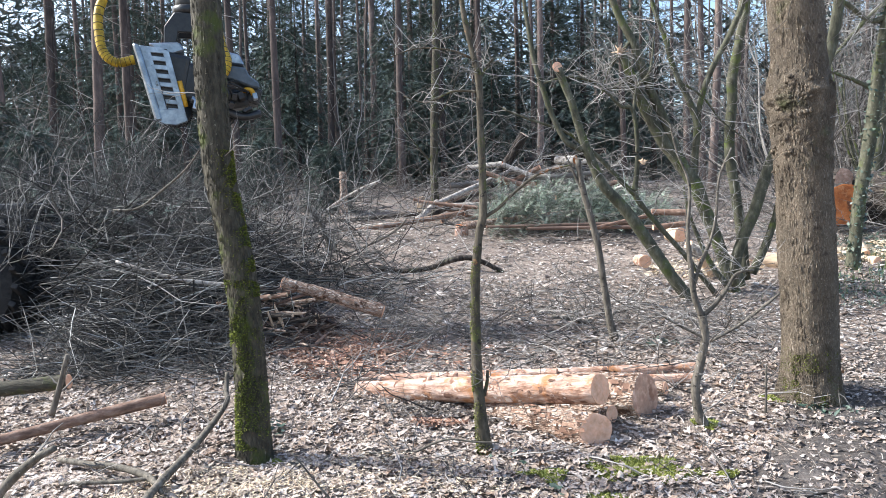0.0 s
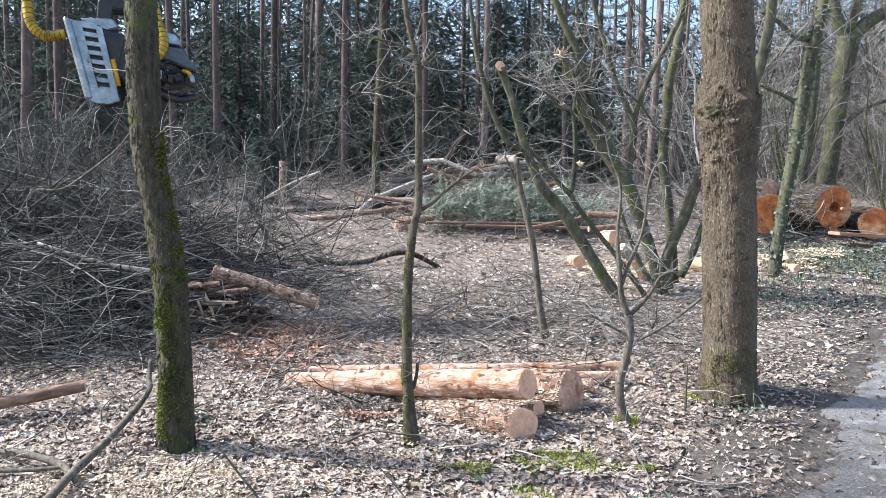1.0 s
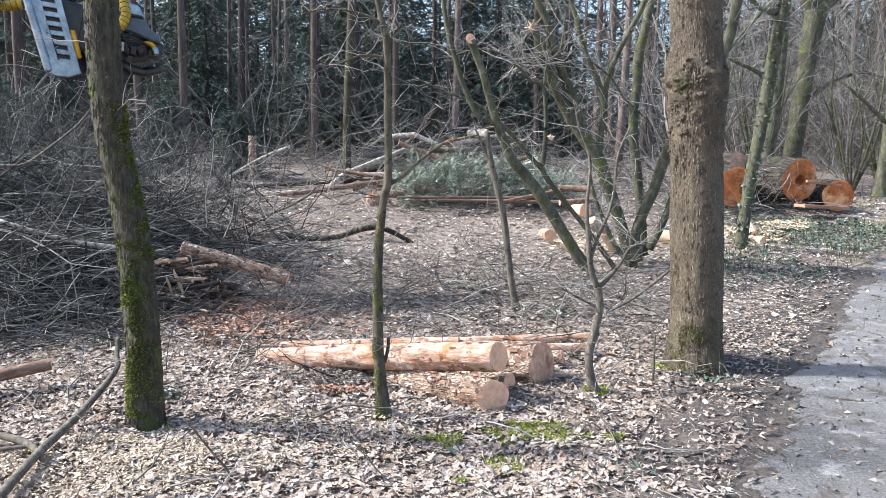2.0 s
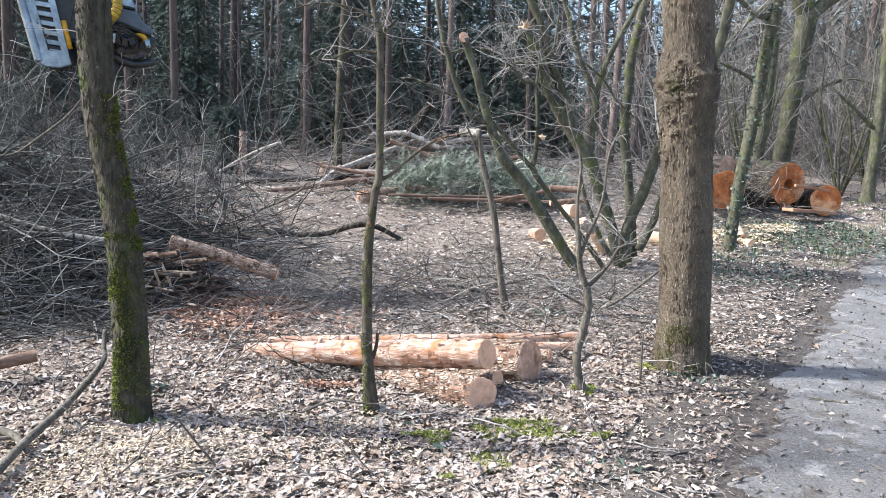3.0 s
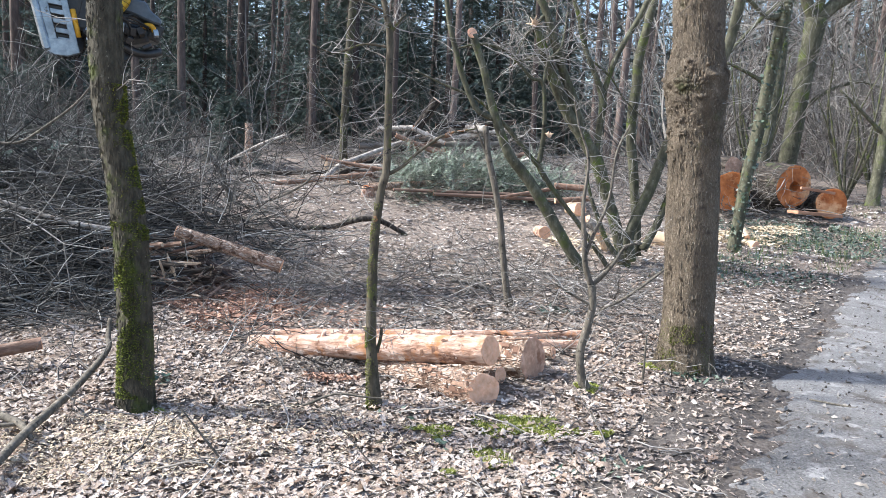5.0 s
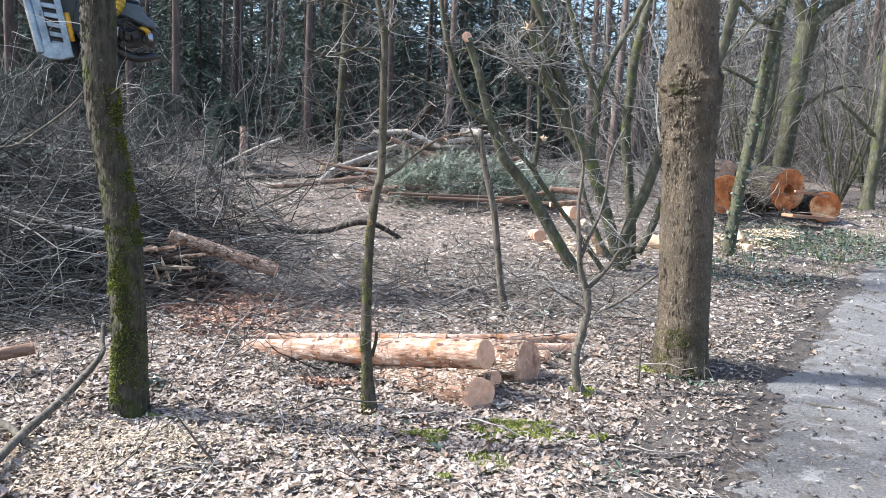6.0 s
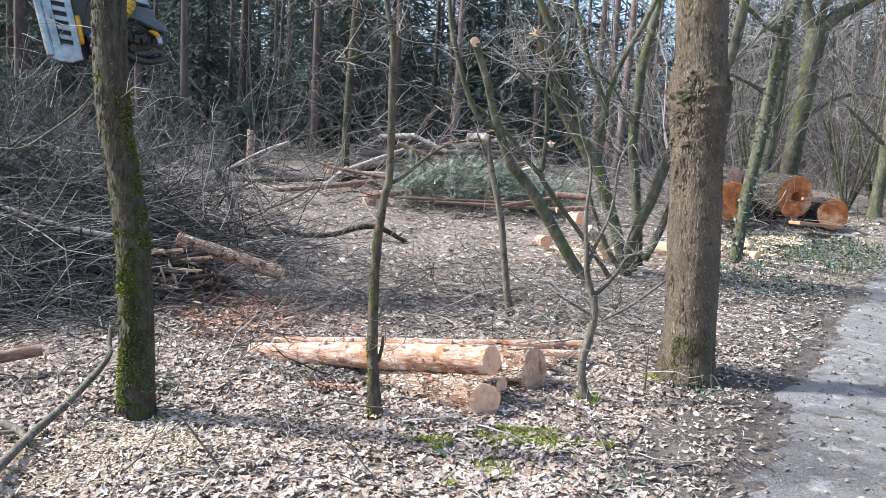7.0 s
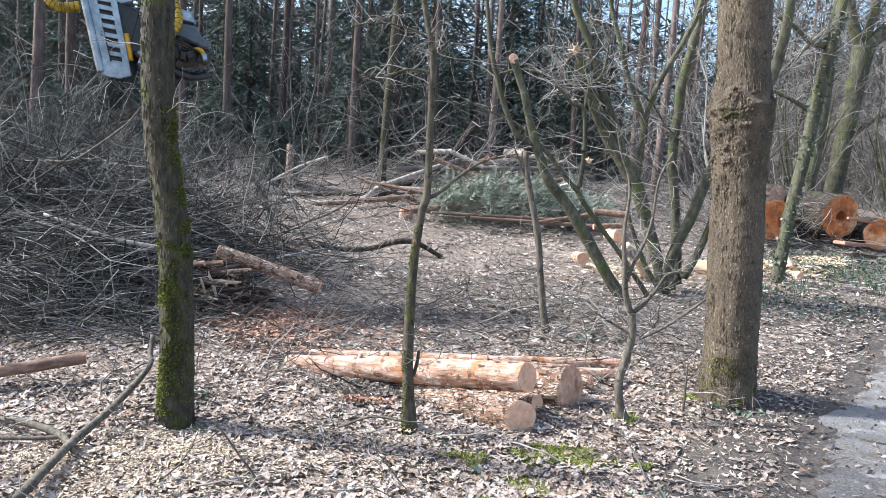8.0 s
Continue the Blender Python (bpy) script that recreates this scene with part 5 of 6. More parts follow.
for k in range(1100):
    x, y = gen.uniform(-0.9, 3.4), gen.normal(7.6, 1.1)
    twig(s, on_ground(x, y, 0.03), (gen.normal(0, 1), gen.normal(0, 1), gen.normal(0.03, 0.08)), gen.uniform(0.25, 0.9), gen.uniform(0.003, 0.008), 2, 0.2, 1, 3, 0.0, gen)
single("fallen_twigs", s, M_twig, "thin twigs lying among the leaves", "twigs", "stuff")


# ---- felled spruce ----
fs = Vector((2.205, 13.400, 1.007))
fallen = root("felled_spruce", fs, "felled green spruce crown lying in the clearing", "tree")
s = Shell()
stem(s, [(*(0.467, 13.600, 1.054), 0.08), (*(1.819, 13.800, 1.186), 0.06), (*(3.873, 14.000, 1.367), 0.03)], 10, 5)
part("trunk", s, M_scaly, fallen, shift=fs)
s, sb = Shell(), Shell()
for k in range(640):
    t = gen.uniform(0, 1)
    x, y = 0.9 + 3.3 * t, 13.9 + gen.normal(0, 0.45)
    z = float(ground_z(x, y)) + 0.05 + 0.72 * gen.uniform(0, 1) * (0.55 + 0.45 * math.sin(math.pi * min(1, t * 1.2)))
    way = np.array((gen.normal(0.5, 0.8), gen.normal(0, 0.7), gen.normal(0.25, 0.35)))
    L = gen.uniform(0.3, 0.6)
    way /= np.linalg.norm(way)
    tube(sb, [(x, y, z), np.array((x, y, z)) + way * L], [0.006, 0.002], 3, cap=False)
    for j in range(4):
        spray(s, np.array((x, y, z)) + way * L * j / 4, way + gen.normal(0, 0.5, 3), L * 0.6, gen, 8)
part("foliage", s, M_needle_dry, fallen, shift=fs, smooth=False, kind="stuff")
part("limb_wood", sb, M_twig, fallen, shift=fs, kind="stuff")


# ---- forest behind ----
def pine(seed, height=19.0, r=0.16, crown_from=0.55):
    """A forest pine: bare trunk with dead snags below, clumped needles above. Stands at the origin."""
    g = np.random.default_rng(seed)
    ob = root("pine", (0, 0, 0), "tall straight forest pine with a bare reddish-grey trunk", "tree", "forest pines")
    bend = g.normal(0, 0.12, 2)
    rows = [(bend[0] * math.sin(k), bend[1] * math.sin(k * 0.8), height * k / 6 - 0.2, r * (1.12 - 0.9 * k / 6)) for k in range(7)]
    s = Shell()
    stem(s, rows, 9, 3, 0.04, 3)
    part("trunk", s, M_pine, ob)
    tw, nd = Shell(), Shell()
    for k in range(20):
        z = g.uniform(1.2, height * crown_from)
        a = g.uniform(0, 6.28)
        twig(tw, (0, 0, z), (math.cos(a), math.sin(a), g.uniform(-0.25, 0.35)), g.uniform(0.6, 1.8), 0.011, 2, 0.16, 1, 3, 0.02, g)
    part("deadwood", tw, M_twig, ob, kind="stuff")
    for k in range(20):
        z = height * g.uniform(crown_from, 1.0)
        a = g.uniform(0, 6.28)
        reach = (1.15 - z / height) * 4.2 + 0.4
        c = np.array((math.cos(a) * reach * g.uniform(0.3, 1), math.sin(a) * reach * g.uniform(0.3, 1), z))
        for j in range(7):
            spray(nd, c + g.normal(0, 0.35, 3), g.normal(0, 1, 3) * (1, 1, 0.4), g.uniform(0.5, 0.9), g, 5, 0.7)
    part("crown", nd, M_needle, ob, smooth=False, kind="stuff")
    return ob


def spruce(seed, height=7.0):
    """A young forest spruce with drooping boughs down to the ground. Stands at the origin."""
    g = np.random.default_rng(seed)
    ob = root("spruce", (0, 0, 0), "dark green spruce among the pines", "tree", "forest spruces")
    s = Shell()
    stem(s, [(0, 0, -0.2, height * 0.014), (0, 0, height * 0.5, height * 0.008), (0, 0, height, 0.01)], 7, 3, 0.03)
    part("trunk", s, M_pine, ob)
    nd = Shell()
    for k in range(260):
        t = g.uniform(0.08, 0.98)
        z, a = height * t, g.uniform(0, 6.28)
        reach = (1 - t) * height * 0.26 + 0.25
        way = np.array((math.cos(a), math.sin(a), g.uniform(-0.45, 0.0)))
        for j in range(7):
            spray(nd, np.array((0, 0, z - 0.05 * j * j * 0.1)) + way * reach * (0.15 + 0.13 * j), way + g.normal(0, 0.45, 3), reach * 0.12 + 0.22, g, 9, 0.55, 0.05)
    part("crown", nd, M_needle, ob, smooth=False, kind="stuff")
    return ob


def thicket(seed, tall=1.0):
    """A bare understorey bush at the origin."""
    g = np.random.default_rng(seed)
    ob = root("understorey_bush", (0, 0, 0), "bare tangled grey bush under the pines", "shrub", "understorey bushes")
    s = Shell()
    for k in range(9):
        a = g.uniform(0, 6.28)
        twig(s, (0.2 * math.cos(a), 0.2 * math.sin(a), -0.05), (0.5 * math.cos(a), 0.5 * math.sin(a), 1), tall * g.uniform(1.6, 3.0), tall * g.uniform(0.008, 0.014), 3, 0.17, 2, 3, 0, g)
    part("crown", s, M_twig, ob, kind="stuff")
    return ob


gen = np.random.default_rng(51)
kinds = [pine(60 + k, gen.uniform(17, 22), gen.uniform(0.085, 0.145)) for k in range(5)]
spots = []
NAMED = [(-8.21, 34.00), (-4.04, 19.00), (-4.86, 31.40), (-3.75, 26.57), (-1.08, 24.67), (7.25, 19.00), (11.05, 34.00), (-5.11, 19.19), (-2.44, 28.79), (1.86, 31.40), (3.57, 31.40), (-8.30, 24.67), (-11.47, 28.79), (-8.75, 19.00), (-12.65, 28.79), (-13.81, 28.79), (-10.95, 19.00), (-10.58, 28.79), (-12.88, 24.67), (-15.36, 24.67)]
for k, (x, y) in enumerate(NAMED):
    spots.append((x, y))
tries = 0
while len(spots) < 150 and tries < 5000:
    tries += 1
    y = 20 + 36 * gen.uniform(0, 1) ** 0.8
    x = gen.uniform(-0.85, 1.15) * (y + 4)
    if x > path_edge(y) - 1.0 and x < path_edge(y) + 4.0:
        continue
    if abs(x / y - 0.36) < 0.05 and gen.uniform() < 0.75:
        continue
    if min((x - a) ** 2 + (y - b) ** 2 for a, b in spots) > 1.7:
        spots.append((x, y))
used = set()
for k, (x, y) in enumerate(spots):
    i = k % 5
    m = Matrix.Translation((x, y, float(ground_z(x, y)))) @ pose(0, 0, 0, gen.normal(0, 1.0), gen.normal(0, 1.0), gen.uniform(0, 360))
    if i not in used:
        used.add(i)
        kinds[i].matrix_basis = m
    else:
        copy_thing(kinds[i], m)

kinds = [spruce(80 + k, h) for k, h in enumerate((5.0, 8.0, 11.0))]
used = set()
SPRUCE = []
for k in range(85):
    y = 25 + 28 * gen.uniform(0, 1)
    x = gen.uniform(-0.8, 0.30) * (y + 3) if k < 72 else gen.uniform(0.55, 0.95) * (y + 12)
    SPRUCE.append((x, y))
for k, (x, y) in enumerate(SPRUCE):
    i = k % 3
    m = Matrix.Translation((x, y, float(ground_z(x, y)))) @ pose(0, 0, 0, 0, 0, gen.uniform(0, 360))
    if i not in used:
        used.add(i)
        kinds[i].matrix_basis = m
    else:
        copy_thing(kinds[i], m)

for x, y, h in ((-6.9, 12.6, 2.3), (-5.6, 13.4, 2.0), (-8.2, 13.8, 2.8), (-2.6, 17.6, 1.6), (-4.4, 18.5, 1.8)):
    young = spruce(int(85 - x * 3), h)
    tagged(young, "young green spruce behind the brush pile", "tree", "young spruces")
    young.location = (x, y, float(ground_z(x, y)))
kinds = [thicket(90 + k, 0.8 + 0.35 * k + (0.9 if k > 3 else 0)) for k in range(6)]
used = set()
for k in range(88):
    y = 17.5 + 17 * gen.uniform(0, 1)
    x = gen.uniform(-0.75, 1.0) * (y + 2) if k < 22 else gen.uniform(0.42, 0.95) * y
    if path_edge(y) - 0.8 < x < path_edge(y) + 3:
        continue
    i = k % 4 if k < 34 else k % 6
    m = Matrix.Translation((x, y, float(ground_z(x, y)))) @ pose(0, 0, 0, 0, 0, gen.uniform(0, 360))
    if i not in used:
        used.add(i)
        kinds[i].matrix_basis = m
    else:
        copy_thing(kinds[i], m)

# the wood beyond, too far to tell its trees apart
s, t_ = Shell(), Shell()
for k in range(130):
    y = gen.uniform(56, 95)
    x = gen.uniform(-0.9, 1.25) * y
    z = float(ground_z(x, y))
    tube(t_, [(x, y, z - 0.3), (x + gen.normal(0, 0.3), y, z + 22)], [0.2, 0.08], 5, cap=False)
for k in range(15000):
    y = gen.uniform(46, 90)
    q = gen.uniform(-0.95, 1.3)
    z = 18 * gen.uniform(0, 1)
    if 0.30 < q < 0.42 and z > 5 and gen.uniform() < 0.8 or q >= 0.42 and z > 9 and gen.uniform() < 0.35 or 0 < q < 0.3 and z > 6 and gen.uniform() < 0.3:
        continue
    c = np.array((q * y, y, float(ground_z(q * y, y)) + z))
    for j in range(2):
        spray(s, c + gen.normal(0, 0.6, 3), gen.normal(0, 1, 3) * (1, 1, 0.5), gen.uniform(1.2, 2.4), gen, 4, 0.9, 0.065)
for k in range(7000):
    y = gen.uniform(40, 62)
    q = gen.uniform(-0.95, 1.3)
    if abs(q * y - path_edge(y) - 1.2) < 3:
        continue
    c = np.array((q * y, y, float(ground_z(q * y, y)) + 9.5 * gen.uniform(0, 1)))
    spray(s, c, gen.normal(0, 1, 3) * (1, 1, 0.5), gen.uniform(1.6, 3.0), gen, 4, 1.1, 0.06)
# its pale tone is aerial haze held in the colour
far = single("far_woods", s, M_hazeneedle, "distant conifer wood with haze painted into its grey-green", "woods", "stuff", smooth=False)
single("far_trunks", t_, M_pine, "distant straight pine trunks", "woods", "stuff")


# ---- harvester ----
HEAD = Matrix.Translation((-2.640, 8.000, 2.880)) @ pose(0, 0, 0, 0, 0, 18) @ Matrix.Scale(0.88, 4)
U = 0.00625
head = root("grapple_processor", (0, 0, 0), "hanging black and grey timber harvester head with slotted steel cover", "harvester head")
head.matrix_basis = HEAD


def px(x, y, away=0.0):
    """A place on the head, from a drawing in units of U, 270 across and 80 down at its middle."""
    return Vector(((x - 270) * U, away, (80 - y) * U))


def flat(points):
    return [((x - 270) * U, (80 - y) * U) for x, y in points]


def at_depth(y):
    return Matrix.Translation((0, y, 0))


s = Shell()
plate(s, flat([(170, 10), (182, 11), (216, 151), (203, 153)]), 0.060, at_depth(-0.35), 0.02)
plate(s, flat([(182, 12), (199, 14), (229, 150), (216, 151)]), 0.026, at_depth(-0.33))
plate(s, flat([(221, 17), (233, 21), (260, 148), (249, 150)]), 0.030, at_depth(-0.33))
for k in range(8):
    t = k / 7
    x0, x1 = 196 + 30 * t, 224 + 27 * t
    y0 = 19 + 112 * t
    hgt = 11 if k == 0 else 9
    plate(s, flat([(x0, y0 - hgt / 2), (x1, y0 + 2 - hgt / 2), (x1 + 2, y0 + 2 + hgt / 2), (x0 + 2, y0 + hgt / 2)]), 0.024, at_depth(-0.33))
plate(s, flat([(203, 130), (254, 128), (262, 152), (240, 160), (214, 158), (203, 152)]), 0.034, at_depth(-0.33), 0.01)
part("slotted_cover", s, M_steel, head, "worn silver slotted steel cover", smooth=False)
s = Shell()
plate(s, flat([(194, 14), (230, 16), (256, 140), (222, 146)]), 0.02, at_depth(-0.28))
part("backing_plate", s, M_black, head, "black plate behind the slots", smooth=False)
gh = np.random.default_rng(72)
for k in range(16):
    s = Shell()
    sweep_box(s, gh.uniform(0.05, 0.14), gh.uniform(0.06, 0.16), gh.uniform(0.04, 0.12), Matrix.Translation(px(gh.uniform(268, 392), gh.uniform(84, 132), gh.uniform(-0.34, -0.2))) @ pose(0, 0, 0, gh.uniform(-30, 30), gh.uniform(-30, 30), 0), 0.012)
    part("valve_block", s, (M_black, M_rubber, M_black, M_steel)[k % 4], head, "oily valve block", smooth=False)
s = Shell()
sweep_box(s, 0.62, 0.55, 0.46, Matrix.Translation(px(292, 78, 0.05)) @ pose(0, 0, 0, 0, 8, 0), 0.05)
sweep_box(s, 0.34, 0.5, 0.62, Matrix.Translation(px(236, 70, 0.0)) @ pose(0, 0, 0, 0, 12, 0), 0.05)
sweep_box(s, 0.40, 0.4, 0.24, Matrix.Translation(px(345, 105, 0.0)) @ pose(0, 0, 0, 0, -10, 0), 0.05)
sweep_box(s, 0.16, 0.3, 0.2, Matrix.Translation(px(388, 98, -0.05)) @ pose(0, 0, 0, 0, 20, 0), 0.03)
part("frame", s, M_black, head, "oily black steel frame", smooth=False)
s = Shell()
plate(s, flat([(302, 8), (362, 20), (372, 42), (308, 34)]), 0.42, at_depth(-0.05), 0.02)
part("top_panel", s, M_steel, head, "grey worn top panel", smooth=False)
s = Shell()
plate(s, flat([(300, 38), (372, 46), (380, 62), (397, 74), (398, 86), (384, 84), (345, 70), (302, 66)]), 0.46, at_depth(-0.06), 0.02)
part("valve_housing", s, M_paint, head, "dark blue-grey valve housing", smooth=False)
s = Shell()
plate(s, flat([(196, 4), (252, 0), (262, 16), (240, 24), (208, 16)]), 0.40, at_depth(-0.04), 0.02)
part("top_cover", s, M_steel, head, "pale worn steel top cover", smooth=False)
for x, y, r, w in ((240, 130, 0.175, 0.20), (322, 138, 0.15, 0.22)):
    s = Shell()
    disc(s, r, w, Matrix.Translation(px(x, y, -0.06)) @ pose(0, 0, 0, 78, 0, 12), 26)
    for k in range(22):
        a = k * 2 * math.pi / 22
        for o in (-0.06, 0.0, 0.06):
            m = Matrix.Translation(px(x, y, -0.06)) @ pose(0, 0, 0, 78, 0, 12) @ Matrix.Rotation(a, 4, "Z") @ Matrix.Translation((r, 0, o))
            sweep_box(s, 0.035, 0.018, 0.03, m, 0.004)
    part("feed_roller", s, M_black, head, "studded black feed roller", smooth=False)
for rows, mat_, lab in (([(362, 96, -0.2), (372, 88, -0.24), (382, 90, -0.26), (386, 98, -0.24)], M_orange, "orange-yellow delimbing knife"),
                        ([(318, 112, -0.1), (340, 132, -0.2), (366, 140, -0.2), (398, 132, -0.12)], M_black, "curved black delimbing knife")):
    s = Shell()
    tube(s, spline([(*px(x, y, d),) for x, y, d in rows], 6), 0.03 if mat_ is M_orange else 0.05, 8)
    part("knife", s, mat_, head, lab)
for x, y in ((252, 92), (255, 108), (300, 92), (338, 96)):
    s = Shell()
    c = px(x, y, -0.30)
    tube(s, [c + Vector((-0.02, 0, 0.10)), c, c + Vector((0.02, 0, -0.10))], [0.032, 0.034, 0.032], 12)
    part("cylinder", s, M_orange if x < 300 else M_black, head, "small hydraulic cylinder")
gen = np.random.default_rng(71)
for k in range(9):
    s = Shell()
    a = px(gen.uniform(285, 350), gen.uniform(60, 85), -0.30)
    b = px(gen.uniform(230, 390), gen.uniform(85, 125), -0.30)
    tube(s, spline([a, (a + b) / 2 + Vector((gen.normal(0, 0.06), -0.06, gen.normal(0.05, 0.06))), b], 6), 0.013, 7)
    part("thin_hose", s, M_rubber, head, "thin black rubber hose")
HOSES = [[(150, -150, 0.2), (112, -70, 0.1), (110, -10, 0.0), (118, 22, -0.05), (138, 38, -0.08), (170, 32, -0.08)],
         [(290, -120, 0.1), (318, -60, 0.0), (330, 0, -0.2), (338, 40, -0.34), (326, 66, -0.36), (304, 76, -0.3)]]
for rows in HOSES:
    s, bands = Shell(), Shell()
    line = spline([(*px(x, y, d),) for x, y, d in rows], 12)
    tube(s, line, 0.055, 14)
    hose = part("hose", s, M_yellow, head, "fat hose bundle in yellow wrap")
    for i in range(3, len(line) - 3, 3):
        tube(bands, [line[i], line[i] + (line[i + 1] - line[i]) * 0.3], 0.058, 14)
    part("wrap_gap", bands, M_rubber, hose, "dark gaps in the spiral wrap", kind="stuff")
s = Shell()
disc(s, 0.15, 0.16, Matrix.Translation(px(272, -84)), 28)
disc(s, 0.19, 0.10, Matrix.Translation(px(272, -66)), 28)
disc(s, 0.10, 0.2, Matrix.Translation(px(272, -110)), 20)
part("rotator", s, M_black, head, "black swivel rotator")
s = Shell()
for sx, yy in ((-1, 0.16), (1, -0.16)):
    plate(s, flat([(246, -58), (298, -58), (318, -30), (324, 40), (304, 44), (296, -20), (252, -20), (240, 40), (222, 40), (226, -30)]), 0.05, at_depth(yy), 0.012)
part("bracket", s, M_black, head, "forked black hanging bracket", smooth=False)

hv = Vector((-5.236, 8.040, 0.183))
hv.z = float(ground_z(hv.x, hv.y))
machine = root("harvester", hv, "parked forestry harvester with big black tyres and folded crane", "harvester")
for wx, wy in ((0, 0), (-1.5, 0), (-4.9, 0), (0, 2.1), (-1.5, 2.1), (-4.9, 2.1)):
    s = Shell()
    prof = [(-0.29, 0.42), (-0.31, 0.55), (-0.26, 0.645), (-0.12, 0.67), (0.12, 0.67), (0.26, 0.645), (0.31, 0.55), (0.29, 0.42)]
    n = 40
    verts = [(wx + r * math.cos(2 * math.pi * j / n), wy + o, 0.66 + r * math.sin(2 * math.pi * j / n)) for o, r in prof for j in range(n)]
    s.add(verts, [(i * n + j, i * n + (j + 1) % n, (i + 1) * n + (j + 1) % n, (i + 1) * n + j) for i in range(7) for j in range(n)])
    for k in range(22):
        for sg in (-1, 1):
            m = Matrix.Translation((wx, wy, 0.66)) @ Matrix.Rotation((k + 0.25 * sg) * 2 * math.pi / 22, 4, "Y") @ Matrix.Translation((0.675, sg * 0.15, 0)) @ pose(0, 0, 0, 35 * sg)
            sweep_box(s, 0.07, 0.34, 0.06, m, 0.012)
    wheel = part("tyre", s, M_rubber, machine, "chunky black lugged tyre", smooth=False)
    s = Shell()
    disc(s, 0.43, 0.46, Matrix.Translation((wx, wy, 0.66)) @ pose(0, 0, 0, 90), 32)
    disc(s, 0.16, 0.54, Matrix.Translation((wx, wy, 0.66)) @ pose(0, 0, 0, 90), 20)
    part("rim", s, M_orange, wheel, "yellow steel rim")
s = Shell()
sweep_box(s, 2.6, 1.1, 0.5, Matrix.Translation((-0.6, 1.05, 1.0)), 0.08)
sweep_box(s, 3.6, 1.3, 0.45, Matrix.Translation((-3.9, 1.05, 1.0)), 0.08)
part("chassis", s, M_black, machine, "black steel chassis", smooth=False)
s = Shell()
sweep_box(s, 0.30, 0.9, 0.35, Matrix.Translation((0.25, 0.85, 1.32)), 0.06)
part("front_guard", s, M_black, machine, "black front guard", smooth=False)
s = Shell()
sweep_box(s, 2.2, 1.9, 1.1, Matrix.Translation((-5.0, 1.05, 1.8)), 0.15)
part("engine_hood", s, M_paint, machine, "blue-grey engine hood", smooth=False)
s = Shell()
sweep_box(s, 1.5, 1.6, 1.75, Matrix.Translation((-2.7, 1.05, 2.15)), 0.12)
cab = part("cab", s, M_paint, machine, "blue-grey cab", smooth=False)
for m, sx, sz in ((Matrix.Translation((-2.7, 0.245, 2.35)), 1.2, 1.0), (Matrix.Translation((-1.945, 1.05, 2.35)) @ pose(0, 0, 0, 0, 0, 90), 1.3, 1.0)):
    s = Shell()
    sweep_box(s, sx, 0.03, sz, m, 0.01)
    part("window", s, M_glass, cab, "dark tinted window", smooth=False)
tip = HEAD @ px(272, -128) - hv
s = Shell()
disc(s, 0.3, 0.9, Matrix.Translation((-1.2, 1.05, 1.65)), 24)
part("crane_post", s, M_black, machine, "black crane post")
elbow = Vector((-1.9, 1.05, 5.4))
wrist = Vector((tip.x - 0.5, tip.y + 0.1, tip.z + 0.55))
for name, a, b, w in (("main_boom", Vector((-1.2, 1.05, 2.0)), elbow, 0.17), ("outer_boom", elbow, wrist, 0.14), ("boom_tip", wrist, tip, 0.09)):
    s = Shell()
    tube(s, [a, a + (b - a) * 0.1, a + (b - a) * 0.9, b], [w * 0.8, w * 1.15, w, w * 0.8], 8)
    part(name, s, M_paint, machine, "blue-grey crane boom", smooth=False)


# ---- litter, moss and low plants ----
def leaves(name, spots, sizes, material, label, category, gen, curl=0.3, up=0.006, tilt=0.2):
    """Thousands of small folded leaves lying on the ground."""
    s = Shell()
    n = len(spots)
    verts = np.zeros((n, 5, 3))
    ang = gen.uniform(0, 2 * math.pi, n)
    L = np.asarray(sizes)
    W = L * gen.uniform(0.45, 0.9, n)
    base = np.array([[-0.5, 0.0], [-0.2, 0.42], [0.25, 0.38], [0.5, 0.0], [0.0, -0.45]])
    xy = base[None] + gen.normal(0, 0.11, (n, 5, 2))
    lx, ly = xy[:, :, 0] * L[:, None], xy[:, :, 1] * W[:, None]
    fold, arch = gen.normal(0.0, curl, n), gen.normal(0.1, curl, n)
    lz = fold[:, None] * np.abs(ly) * 1.4 + arch[:, None] * (lx ** 2 / L[:, None]) * 1.8
    lz = lz + gen.normal(0, tilt, n)[:, None] * lx + gen.normal(0, tilt, n)[:, None] * ly
    c, sn = np.cos(ang)[:, None], np.sin(ang)[:, None]
    p = np.asarray(spots)
    verts[:, :, 0] = p[:, 0:1] + lx * c - ly * sn
    verts[:, :, 1] = p[:, 1:2] + lx * sn + ly * c
    verts[:, :, 2] = p[:, 2:3] + lz - np.minimum(lz.min(axis=1, keepdims=True), 0) * 0.7 + up
    s.v = verts.reshape(-1, 3).tolist()
    s.f = [f for i in range(n) for f in ((5 * i, 5 * i + 3, 5 * i + 2, 5 * i + 1), (5 * i, 5 * i + 4, 5 * i + 3))]
    return single(name, s, material, label, category, "stuff", smooth=False)


gen = np.random.default_rng(101)
